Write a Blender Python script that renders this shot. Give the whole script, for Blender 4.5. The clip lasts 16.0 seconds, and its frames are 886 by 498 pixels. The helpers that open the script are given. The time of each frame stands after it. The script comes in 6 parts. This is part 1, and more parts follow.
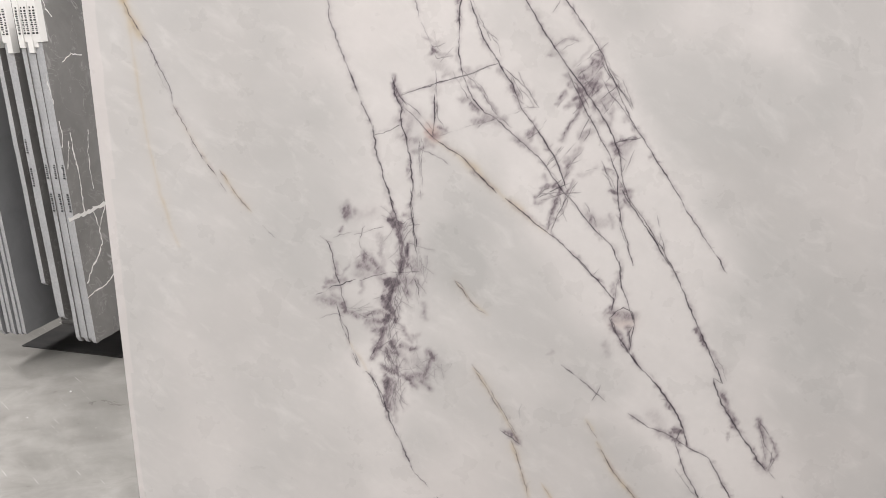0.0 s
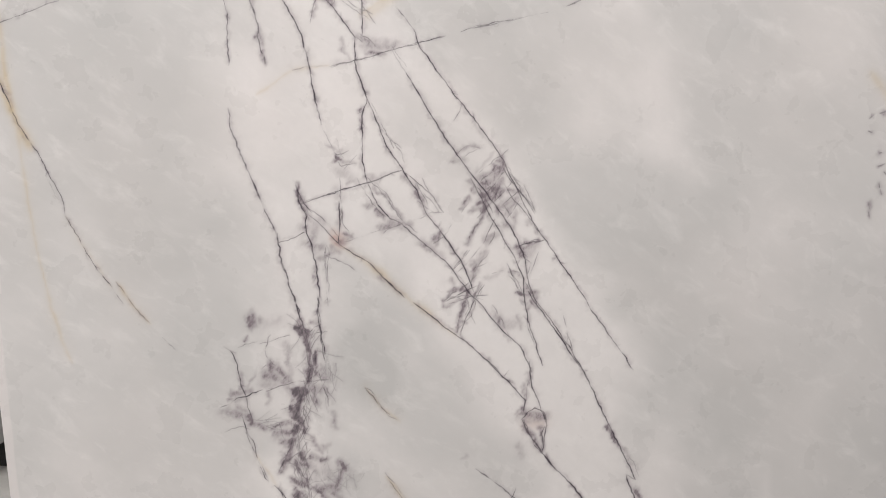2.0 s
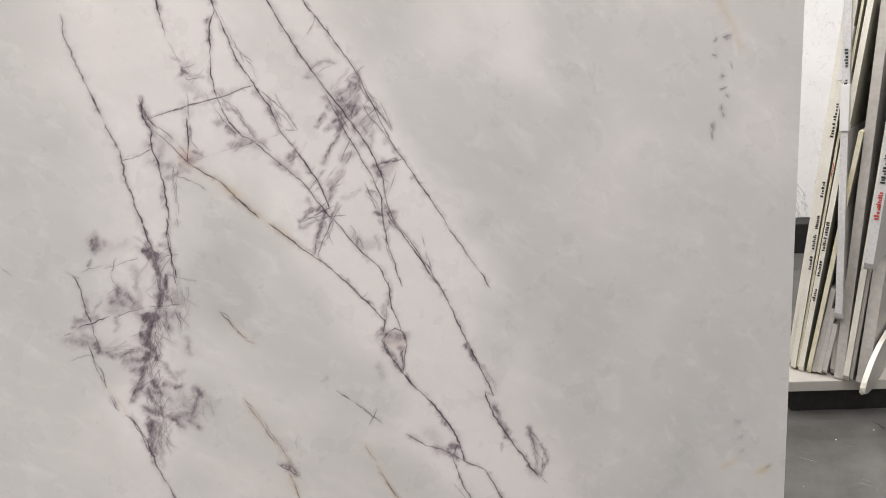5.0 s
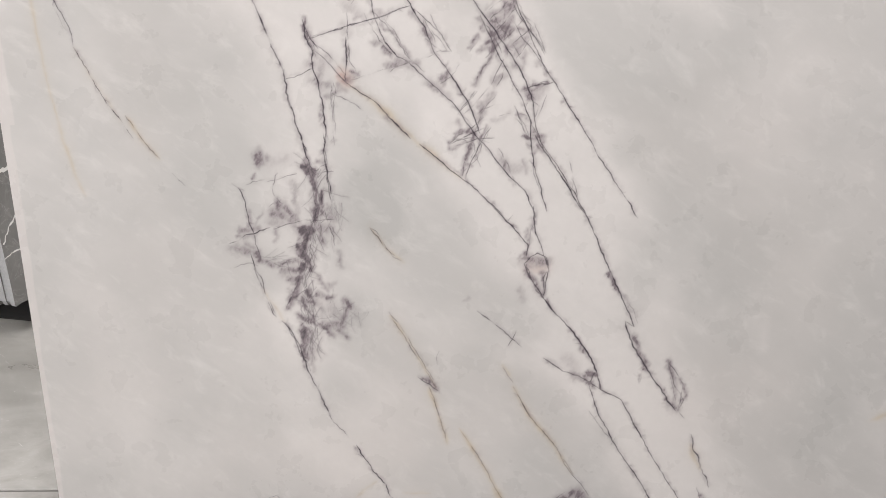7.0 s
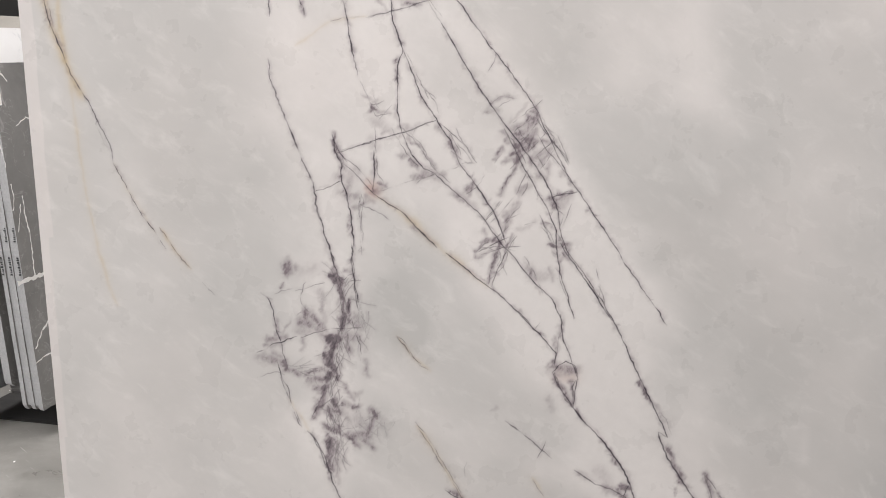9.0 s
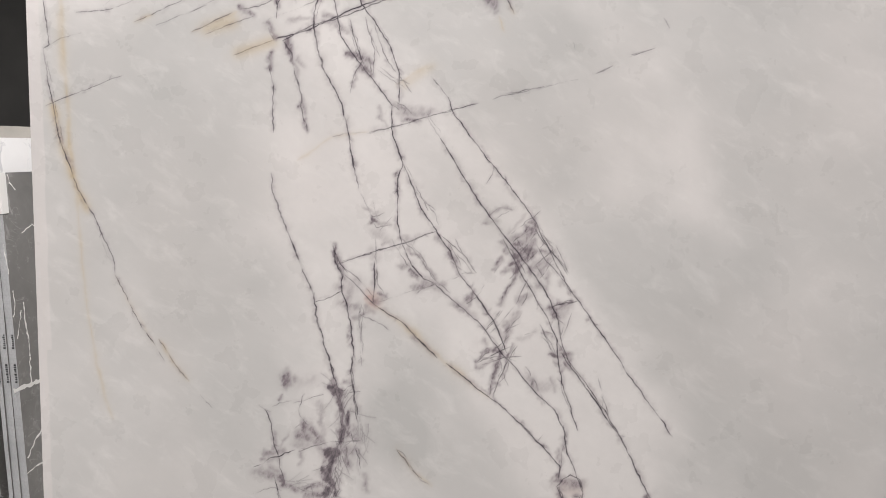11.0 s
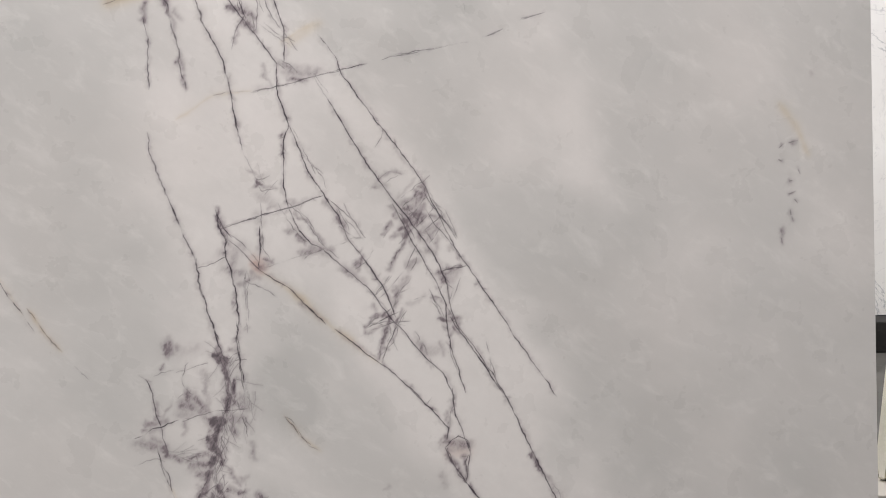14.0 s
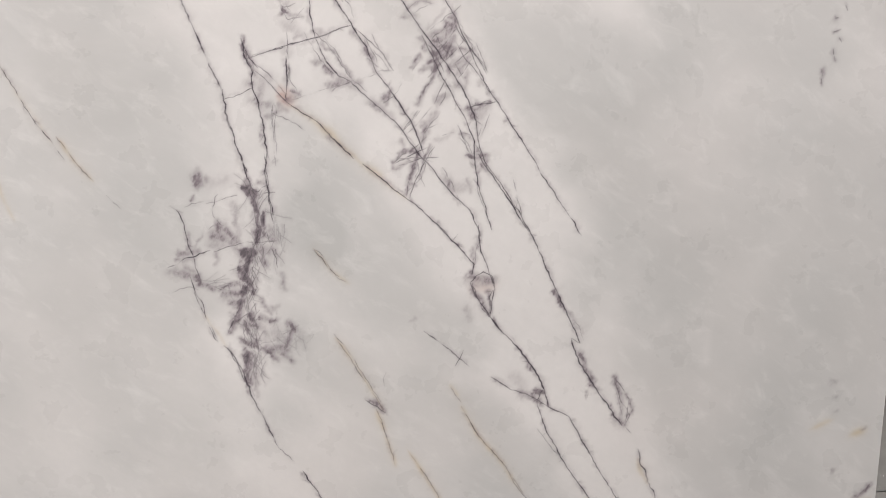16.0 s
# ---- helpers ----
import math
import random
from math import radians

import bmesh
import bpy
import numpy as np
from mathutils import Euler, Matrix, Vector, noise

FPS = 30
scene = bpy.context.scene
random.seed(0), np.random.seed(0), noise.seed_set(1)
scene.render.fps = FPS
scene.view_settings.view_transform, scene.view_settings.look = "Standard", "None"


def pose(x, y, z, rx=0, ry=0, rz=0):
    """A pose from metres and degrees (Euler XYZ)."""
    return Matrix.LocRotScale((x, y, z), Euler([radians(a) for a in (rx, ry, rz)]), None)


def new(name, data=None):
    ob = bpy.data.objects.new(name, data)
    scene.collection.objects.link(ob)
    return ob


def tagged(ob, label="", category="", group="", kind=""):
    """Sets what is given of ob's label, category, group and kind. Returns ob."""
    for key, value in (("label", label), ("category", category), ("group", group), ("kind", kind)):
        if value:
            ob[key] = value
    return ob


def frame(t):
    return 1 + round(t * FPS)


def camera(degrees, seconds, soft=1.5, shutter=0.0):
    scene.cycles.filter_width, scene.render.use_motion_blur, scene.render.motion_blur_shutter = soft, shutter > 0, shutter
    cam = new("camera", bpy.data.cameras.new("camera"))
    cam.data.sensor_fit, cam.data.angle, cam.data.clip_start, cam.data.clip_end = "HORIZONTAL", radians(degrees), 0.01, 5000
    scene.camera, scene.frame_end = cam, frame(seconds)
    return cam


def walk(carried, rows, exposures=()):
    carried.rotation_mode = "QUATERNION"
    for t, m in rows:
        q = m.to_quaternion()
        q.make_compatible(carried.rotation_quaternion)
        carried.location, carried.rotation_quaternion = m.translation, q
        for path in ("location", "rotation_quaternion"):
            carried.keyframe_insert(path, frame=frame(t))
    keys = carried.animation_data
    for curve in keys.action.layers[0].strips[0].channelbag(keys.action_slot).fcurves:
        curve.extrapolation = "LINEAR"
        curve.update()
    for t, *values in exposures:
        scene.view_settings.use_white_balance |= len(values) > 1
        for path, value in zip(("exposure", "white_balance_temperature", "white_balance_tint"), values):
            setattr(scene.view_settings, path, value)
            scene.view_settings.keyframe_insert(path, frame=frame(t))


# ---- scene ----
cam = camera(60.0, 16.0, soft=0.9)

# the slab leans back on its rack: its own frame has x along the foot, y into the stone, z up the face
LEAN_BACK, FOOT = 7.5, 0.15
SLAB_W, SLAB_H, SLAB_T = 2.26, 2.06, 0.02
SLAB = pose(0, 0, FOOT, -LEAN_BACK, 0, 0)

# seconds, place in the slab's frame, turn in the slab's frame
ROWS = [
    (0.0, 1.0338, -1.7824, 1.1616, 79.037, 1.905, 6.015),
    (0.5, 1.0445, -1.7689, 1.2209, 80.561, 2.361, 5.854),
    (1.0, 1.0477, -1.7736, 1.2228, 82.196, 2.534, 5.324),
    (1.2, 1.0564, -1.7703, 1.2219, 82.911, 2.600, 4.734),
    (1.5, 1.0562, -1.7632, 1.2372, 83.623, 2.664, 3.025),
    (2.0, 1.0664, -1.7546, 1.2500, 83.640, 2.724, -0.053),
    (2.5, 1.0913, -1.7533, 1.2425, 83.713, 2.797, -2.474),
    (3.0, 1.1199, -1.7507, 1.2359, 83.616, 2.784, -4.377),
    (3.2, 1.1287, -1.7541, 1.2394, 83.504, 2.827, -5.040),
    (5.3, 1.1615, -1.7587, 1.1409, 78.761, 1.989, -7.479),
    (5.5, 1.1572, -1.7622, 1.1304, 77.686, 1.772, -6.645),
    (6.0, 1.1405, -1.7733, 1.1047, 75.645, 1.411, -3.947),
    (6.4, 1.1248, -1.7761, 1.1101, 74.985, 1.359, -1.487),
    (6.5, 1.1222, -1.7787, 1.1061, 75.044, 1.371, -0.777),
    (7.0, 1.1133, -1.7809, 1.1008, 76.782, 1.566, 2.236),
    (7.5, 1.1086, -1.7848, 1.1012, 78.749, 1.663, 3.542),
    (8.0, 1.1013, -1.7840, 1.1108, 80.705, 1.837, 3.761),
    (8.5, 1.1042, -1.7878, 1.1051, 82.641, 2.060, 3.883),
    (9.0, 1.1155, -1.7774, 1.1322, 83.906, 2.211, 4.176),
    (9.5, 1.1158, -1.7724, 1.1775, 84.672, 2.555, 4.425),
    (10.0, 1.1270, -1.7757, 1.1551, 86.850, 2.480, 4.565),
    (12.3, 1.1089, -1.7805, 1.1872, 93.088, 2.822, 2.233),
    (12.5, 1.1286, -1.7757, 1.1848, 92.923, 2.756, 1.628),
    (13.0, 1.1588, -1.7678, 1.1818, 91.869, 2.860, -0.772),
    (13.5, 1.1601, -1.7664, 1.1912, 90.102, 2.952, -2.282),
    (14.0, 1.1572, -1.7588, 1.1933, 87.127, 2.526, -2.835),
    (14.5, 1.1524, -1.7542, 1.1952, 83.724, 2.099, -2.966),
    (15.0, 1.1466, -1.7581, 1.1669, 81.264, 1.791, -2.541),
    (15.5, 1.1312, -1.7612, 1.1456, 79.218, 1.632, -1.882),
    (16.0, 1.1212, -1.7648, 1.1121, 77.688, 1.599, -1.705),
]
walk(cam, [(t, SLAB @ pose(x, y, z, rx, ry, rz)) for t, x, y, z, rx, ry, rz in ROWS],
     exposures=[(0.0, 0.10), (0.5, 0.0), (2.0, 0.0), (3.2, -0.02), (5.3, -0.02), (6.0, 0.05), (6.5, 0.11), (7.5, 0.12), (8.5, 0.03), (10.0, 0.0),
                (12.5, -0.15), (13.0, -0.08), (13.5, -0.25), (14.5, -0.14), (15.2, 0.01), (16.0, 0.10)])

# ---- light ----
world = bpy.data.worlds.new("world")
scene.world = world
world.use_nodes = True
world.node_tree.nodes["Background"].inputs[0].default_value = (0.9, 0.95, 1.0, 1)
world.node_tree.nodes["Background"].inputs[1].default_value = 0.15


def ceiling_lamp(x, y, z, power, sx, sy):
    data = bpy.data.lights.new("ceiling_lamp", "AREA")
    data.shape, data.size, data.size_y, data.energy = "RECTANGLE", sx, sy, power
    data.color = (1.0, 0.966, 0.962)
    ob = new("ceiling_lamp", data)
    ob.location = (x, y, z)
    return ob


for lx, lp in ((-3.0, 1.35), (1.2, 1.0), (5.4, 0.5)):
    ceiling_lamp(lx, -2.6, 5.6, 250 * lp, 1.2, 4.5)
    ceiling_lamp(lx, 1.6, 5.6, 230 * lp, 1.2, 3.0)

# ---- materials ----


class Nodes:
    """Short calls for building a node material."""

    def __init__(self, name):
        self.mat = bpy.data.materials.new(name)
        self.mat.use_nodes = True
        self.tree = self.mat.node_tree
        self.bsdf = self.tree.nodes["Principled BSDF"]
        self.geo = self.tree.nodes.new("ShaderNodeTexCoord")

    def add(self, kind, **values):
        node = self.tree.nodes.new(kind)
        for key, value in values.items():
            node.inputs[key].default_value = value
        return node

    def link(self, a, b):
        self.tree.links.new(a, b)

    def coords(self, scale=(1, 1, 1), turn=(0, 0, 0)):
        """The object's own coordinates, turned first and then scaled along the turned axes."""
        t = self.add("ShaderNodeMapping", Rotation=turn)
        m = self.add("ShaderNodeMapping", Scale=scale)
        self.link(self.geo.outputs["Object"], t.inputs["Vector"])
        self.link(t.outputs["Vector"], m.inputs["Vector"])
        return m.outputs["Vector"]

    def noise(self, scale, detail=4.0, rough=0.55, vec=None, distortion=0.0):
        n = self.add("ShaderNodeTexNoise", Scale=scale, Detail=detail, Roughness=rough, Distortion=distortion)
        self.link(vec if vec is not None else self.geo.outputs["Object"], n.inputs["Vector"])
        return n.outputs["Fac"]

    def ramp(self, fac, *stops):
        r = self.tree.nodes.new("ShaderNodeValToRGB")
        e = r.color_ramp.elements
        while len(e) < len(stops):
            e.new(0.5)
        for el, (pos, col) in zip(e, stops):
            el.position = pos
            el.color = (*col, 1) if len(col) == 3 else (col[0],) * 3 + (1,)
        self.link(fac, r.inputs["Fac"])
        return r.outputs["Color"]

    def mix(self, fac, a, b, blend="MIX"):
        m = self.tree.nodes.new("ShaderNodeMix")
        m.data_type, m.blend_type = "RGBA", blend
        for value, slot in ((fac, m.inputs["Factor"]), (a, m.inputs["A"]), (b, m.inputs["B"])):
            if isinstance(value, (tuple, float, int)):
                slot.default_value = (*value, 1) if isinstance(value, tuple) else value
            else:
                self.link(value, slot)
        return m.outputs["Result"]

    def math(self, op, a, b=0.0):
        m = self.tree.nodes.new("ShaderNodeMath")
        m.operation = op
        for value, slot in zip((a, b), m.inputs):
            if isinstance(value, (float, int)):
                slot.default_value = value
            else:
                self.link(value, slot)
        return m.outputs[0]

    def bump(self, height, strength, distance=0.002):
        b = self.add("ShaderNodeBump", Strength=strength, Distance=distance)
        self.link(height, b.inputs["Height"])
        self.link(b.outputs["Normal"], self.bsdf.inputs["Normal"])

    def done(self, colour=None, rough=None, metal=0.0, coat=0.0):
        for value, key in ((colour, "Base Color"), (rough, "Roughness")):
            if value is None:
                continue
            if isinstance(value, (float, int)):
                self.bsdf.inputs[key].default_value = value
            elif isinstance(value, tuple):
                self.bsdf.inputs[key].default_value = (*value, 1)
            else:
                self.link(value, self.bsdf.inputs[key])
        self.bsdf.inputs["Metallic"].default_value = metal
        self.bsdf.inputs["Coat Weight"].default_value = coat
        return self.mat


def marble_face_material():
    n = Nodes("polished_white_marble")
    veins = n.tree.nodes.new("ShaderNodeAttribute")
    veins.attribute_name = "veins"
    tone = n.tree.nodes.new("ShaderNodeAttribute")
    tone.attribute_name = "tone"
    v = n.tree.nodes.new("ShaderNodeSeparateColor")
    n.link(veins.outputs["Color"], v.inputs[0])
    g = n.tree.nodes.new("ShaderNodeSeparateColor")
    n.link(tone.outputs["Color"], g.inputs[0])
    dark, ochre, smoke = v.outputs
    pale, rust, brown = g.outputs
    # ground: grey calcite with clouds that drift across the bedding
    clouds = n.noise(2.6, 6.0, 0.58, n.coords((1.0, 1, 1.3), (0, 0.55, 0)), 0.35)
    drift = n.noise(7.0, 7.0, 0.62, n.coords((0.7, 1, 1.9), (0, -0.60, 0)), 0.4)
    fine = n.noise(46.0, 6.0, 0.68)
    level = n.math("ADD", n.math("MULTIPLY", pale, 0.36), n.math("MULTIPLY", clouds, 0.50))
    level = n.math("ADD", n.math("ADD", level, 0.05), n.math("MULTIPLY", drift, 0.26))
    ground = n.ramp(level, (0.28, (0.470, 0.462, 0.450)), (0.48, (0.540, 0.526, 0.513)), (0.72, (0.640, 0.615, 0.600)),
                    (0.95, (0.705, 0.677, 0.660)))
    # milky flecks, and plumes that drift across the clouds
    flecks = n.noise(9.0, 7.0, 0.60, n.coords((0.8, 1, 1.7), (0, -0.70, 0)), 0.3)
    ground = n.mix(n.ramp(flecks, (0.56, (0.0,)), (0.74, (0.36,))), ground, (0.70, 0.68, 0.665))
    plume = n.noise(15.0, 8.0, 0.66, n.coords((0.8, 1, 1.5), (0, -0.62, 0)), 0.5)
    ground = n.mix(n.ramp(plume, (0.54, (0.0,)), (0.72, (0.34,))), ground, (0.73, 0.71, 0.69))
    ground = n.mix(n.ramp(fine, (0.30, (0.12,)), (0.62, (0.0,))), ground, (0.50, 0.49, 0.475))
    warm = n.noise(1.9, 4.0, 0.5)
    ground = n.mix(n.ramp(warm, (0.45, (0.0,)), (0.70, (0.22,))), ground, (0.68, 0.625, 0.60))
    # veins
    ground = n.mix(veins.outputs["Alpha"], ground, (0.70, 0.645, 0.63))
    col = n.mix(n.math("MINIMUM", n.math("MULTIPLY", ochre, 1.0), 0.80), ground, (0.47, 0.335, 0.135))
    col = n.mix(n.math("MINIMUM", rust, 0.8), col, (0.47, 0.27, 0.20))
    # clouds of purple-grey mineral round the cracks, frayed by fine grain
    wisp = n.noise(48.0, 9.0, 0.72, n.coords((1.7, 1, 0.62), (0, -0.30, 0)), 0.5)
    cross = n.noise(70.0, 7.0, 0.66, n.coords((0.6, 1, 1.8), (0, 0.75, 0)), 0.3)
    weave = n.ramp(n.math("ADD", n.math("MULTIPLY", wisp, 0.62), n.math("MULTIPLY", cross, 0.38)), (0.34, (0.40,)), (0.50, (0.66,)), (0.66, (0.95,)))
    haze = n.math("MULTIPLY", n.math("MULTIPLY", smoke, 2.75), weave)
    col = n.mix(n.math("MINIMUM", haze, 0.82), col, (0.190, 0.150, 0.172))
    # the thickest of it is threaded with darker grains
    core = n.math("MAXIMUM", n.math("SUBTRACT", n.math("MULTIPLY", haze, weave), 0.38), 0.0)
    col = n.mix(n.math("MINIMUM", n.math("MULTIPLY", core, 1.15), 0.70), col, (0.055, 0.045, 0.055))
    grain = n.ramp(n.noise(120.0, 3.0, 0.6), (0.30, (0.70,)), (0.55, (1.0,)))
    col = n.mix(n.math("MINIMUM", n.math("MULTIPLY", n.math("MULTIPLY", dark, grain), 1.35), 0.97), col, (0.046, 0.036, 0.047))
    col = n.mix(brown, col, (0.33, 0.20, 0.05))
    rough = n.ramp(n.noise(9.0, 4.0, 0.6), (0.3, (0.24,)), (0.7, (0.36,)))
    n.bump(fine, 0.03, 0.001)
    mat = n.done(col, rough)
    n.bsdf.inputs["Specular IOR Level"].default_value = 0.35
    return mat


def stone_edge_material(name, a, b, scale=18.0):
    """Sawn, unpolished edge of a slab."""
    n = Nodes(name)
    big = n.noise(scale * 0.25, 4.0, 0.6)
    small = n.noise(scale * 6, 4.0, 0.7)
    col = n.mix(n.ramp(big, (0.3, (0.0,)), (0.7, (1.0,))), a, b)
    col = n.mix(n.ramp(small, (0.35, (0.35,)), (0.6, (0.0,))), col, tuple(c * 0.6 for c in a))
    n.bump(small, 0.35, 0.003)
    return n.done(col, 0.75)


def veined_material(name, base_a, base_b, vein, amount, scale=3.0, rough=0.22):
    """Polished stone with a net of thin veins."""
    n = Nodes(name)
    clouds = n.noise(scale * 1.4, 6.0, 0.65, None, 0.5)
    col = n.mix(n.ramp(clouds, (0.3, (0.0,)), (0.7, (1.0,))), base_a, base_b)
    warp = n.noise(scale * 1.1, 5.0, 0.6, n.coords((1.6, 1.6, 0.7), (0.2, 0.5, 0.3)), 1.2)
    line = n.ramp(warp, (0.485, (0.0,)), (0.5, (1.0,)), (0.515, (0.0,)))
    keep = n.ramp(n.noise(scale * 0.8, 3.0), (0.48, (0.0,)), (0.60, (1.0,)))
    col = n.mix(n.math("MULTIPLY", n.math("MULTIPLY", line, keep), amount), col, vein)
    warp2 = n.noise(scale * 3.3, 5.0, 0.6, n.coords((1, 1, 1), (0.7, 0.1, 0.9)), 0.8)
    line2 = n.ramp(warp2, (0.494, (0.0,)), (0.5, (0.5,)), (0.506, (0.0,)))
    col = n.mix(n.math("MULTIPLY", line2, amount), col, vein)
    return n.done(col, rough)


def concrete_material(name, k):
    n = Nodes(name)
    stains = n.noise(0.9, 6.0, 0.65, None, 0.8)
    mid = n.noise(5.0, 6.0, 0.7, n.coords((1.0, 1.8, 1)), 0.6)
    fine = n.noise(70.0, 4.0, 0.7)
    col = n.ramp(stains, (0.30, (0.150 * k, 0.146 * k, 0.135 * k)), (0.52, (0.240 * k, 0.233 * k, 0.218 * k)), (0.72, (0.33 * k, 0.32 * k, 0.305 * k)))
    col = n.mix(n.ramp(mid, (0.35, (0.5,)), (0.6, (0.0,))), col, (0.12 * k, 0.115 * k, 0.105 * k))
    col = n.mix(n.ramp(fine, (0.62, (0.0,)), (0.75, (0.35,))), col, (0.42, 0.41, 0.39))
    scratch = n.noise(14.0, 2.0, 0.5, n.coords((0.4, 9.0, 1), (0, 0, 0.7)))
    col = n.mix(n.ramp(scratch, (0.70, (0.0,)), (0.74, (0.4,))), col, (0.5, 0.49, 0.47))
    n.bump(mid, 0.08, 0.002)
    return n.done(col, n.ramp(mid, (0.3, (0.26,)), (0.7, (0.48,))))


def steel_material(name, a, b, metal=0.7, rough=0.45, specks=0.8):
    n = Nodes(name)
    wear = n.noise(24.0, 6.0, 0.75, n.coords((1, 0.25, 1)), 0.4)
    spots = n.noise(90.0, 3.0, 0.6)
    col = n.mix(n.ramp(wear, (0.42, (0.0,)), (0.58, (1.0,))), a, b)
    col = n.mix(n.ramp(spots, (0.66, (0.0,)), (0.72, (specks,))), col, (0.6, 0.59, 0.57))
    n.bump(wear, 0.2, 0.002)
    return n.done(col, rough, metal)


def paint_material(name, a, b, rough=0.7):
    n = Nodes(name)
    big = n.noise(0.8, 5.0, 0.6)
    small = n.noise(30.0, 4.0, 0.6)
    col = n.mix(n.ramp(big, (0.3, (0.0,)), (0.7, (1.0,))), a, b)
    n.bump(small, 0.1, 0.002)
    return n.done(col, rough)


M_FACE = marble_face_material()
M_EDGE = stone_edge_material("sawn_white_marble", (0.66, 0.60, 0.57), (0.72, 0.68, 0.65))
M_CONCRETE = concrete_material("worn_polished_concrete", 0.95)
# same concrete, darkened to stand for shade on the right-hand floor
M_SHADECONCRETE = concrete_material("shade_toned_concrete", 0.54)
M_JOINT = paint_material("joint_filler", (0.06, 0.058, 0.055), (0.10, 0.095, 0.09), 0.9)
M_WALL = paint_material("warehouse_wall", (0.30, 0.29, 0.28), (0.38, 0.37, 0.35))
# the wall again, with shade put into its colour as near-black
M_DARKWALL = paint_material("shade_coloured_wall", (0.035, 0.034, 0.033), (0.06, 0.058, 0.055))
M_CEIL = paint_material("ceiling_sheet", (0.55, 0.55, 0.54), (0.65, 0.65, 0.63))
M_STEEL = steel_material("galvanised_steel", (0.20, 0.196, 0.19), (0.10, 0.097, 0.094), 0.35, 0.5)
M_BLACK = steel_material("black_painted_steel", (0.012, 0.012, 0.012), (0.022, 0.020, 0.019), 0.0, 0.6, 0.03)
M_DARKSTONE = veined_material("polished_grey_marble", (0.150, 0.147, 0.143), (0.245, 0.240, 0.232), (0.46, 0.45, 0.44), 0.8, 2.2)
M_DARKEDGE = stone_edge_material("sawn_grey_marble", (0.36, 0.365, 0.375), (0.50, 0.505, 0.515))
M_BLUESTONE = veined_material("blue_grey_marble", (0.21, 0.215, 0.225), (0.29, 0.295, 0.305), (0.25, 0.25, 0.26), 0.4, 2.0)
M_WHITESTONE = veined_material("polished_white_stone", (0.80, 0.79, 0.78), (0.86, 0.855, 0.85), (0.40, 0.41, 0.44), 0.8, 2.0)
M_WHITEEDGE = stone_edge_material("sawn_white_stone", (0.62, 0.61, 0.60), (0.74, 0.73, 0.72))
M_GREYSTONE = veined_material("honed_grey_stone", (0.40, 0.38, 0.345), (0.50, 0.475, 0.435), (0.30, 0.28, 0.26), 0.5, 2.0, 0.4)
M_PALESTONE = veined_material("honed_pale_stone", (0.52, 0.50, 0.475), (0.60, 0.58, 0.555), (0.44, 0.42, 0.40), 0.4, 2.0, 0.4)
M_ONYXEDGE = stone_edge_material("sawn_green_onyx", (0.66, 0.61, 0.40), (0.82, 0.78, 0.62), 40.0)
M_PALEEDGE = stone_edge_material("sawn_cream_onyx", (0.78, 0.75, 0.64), (0.86, 0.84, 0.76), 40.0)
M_ONYX = veined_material("polished_green_onyx", (0.46, 0.45, 0.36), (0.56, 0.54, 0.45), (0.68, 0.64, 0.48), 0.6, 2.5)
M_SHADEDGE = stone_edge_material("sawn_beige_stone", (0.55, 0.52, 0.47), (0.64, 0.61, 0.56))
M_BEIGEEDGE = stone_edge_material("honed_beige_stone", (0.52, 0.495, 0.455), (0.60, 0.575, 0.535), 6.0)
M_WHITEVEIN = paint_material("white_calcite", (0.66, 0.65, 0.63), (0.76, 0.75, 0.73), 0.4)
M_TAPE = paint_material("white_paper_tape", (0.72, 0.71, 0.69), (0.80, 0.79, 0.77), 0.8)
M_INK = paint_material("black_marker", (0.02, 0.02, 0.022), (0.04, 0.04, 0.042), 0.6)
M_REDINK = paint_material("red_marker", (0.45, 0.05, 0.03), (0.55, 0.08, 0.05), 0.6)

# ---- mesh helpers ----


def part(name, bm, material, parent=None, label=""):
    mesh = bpy.data.meshes.new(name)
    bm.to_mesh(mesh)
    bm.free()
    for m in material if isinstance(material, (list, tuple)) else (material,):
        mesh.materials.append(m)
    ob = new(name, mesh)
    if parent is not None:
        ob.parent = parent
    return tagged(ob, label)


def empty(name, m, label, category, group="", kind=""):
    ob = new(name)
    ob.matrix_world = m
    return tagged(ob, label, category, group, kind or "thing")


def block(x0, x1, y0, y1, z0, z1, bevel=0.0, segments=2):
    bm = bmesh.new()
    bmesh.ops.create_cube(bm, size=1.0)
    for v in bm.verts:
        v.co = Vector(((x0 + x1) / 2 + v.co.x * (x1 - x0), (y0 + y1) / 2 + v.co.y * (y1 - y0), (z0 + z1) / 2 + v.co.z * (z1 - z0)))
    if bevel:
        bmesh.ops.bevel(bm, geom=bm.edges[:], offset=bevel, segments=segments, affect="EDGES", profile=0.6)
    return bm


# ---- the place ----
X0, X1, Y0, Y1, TOP = -7.0, 9.5, -7.0, 8.0, 6.0


def structure(name, bm, material, label, category):
    return tagged(part(name, bm, material), label, category, kind="structure")


def floor_bay(x0, x1, y0, y1):
    return block(x0, x1, y0, y1, -0.12, 0.0, 0.003, 1)


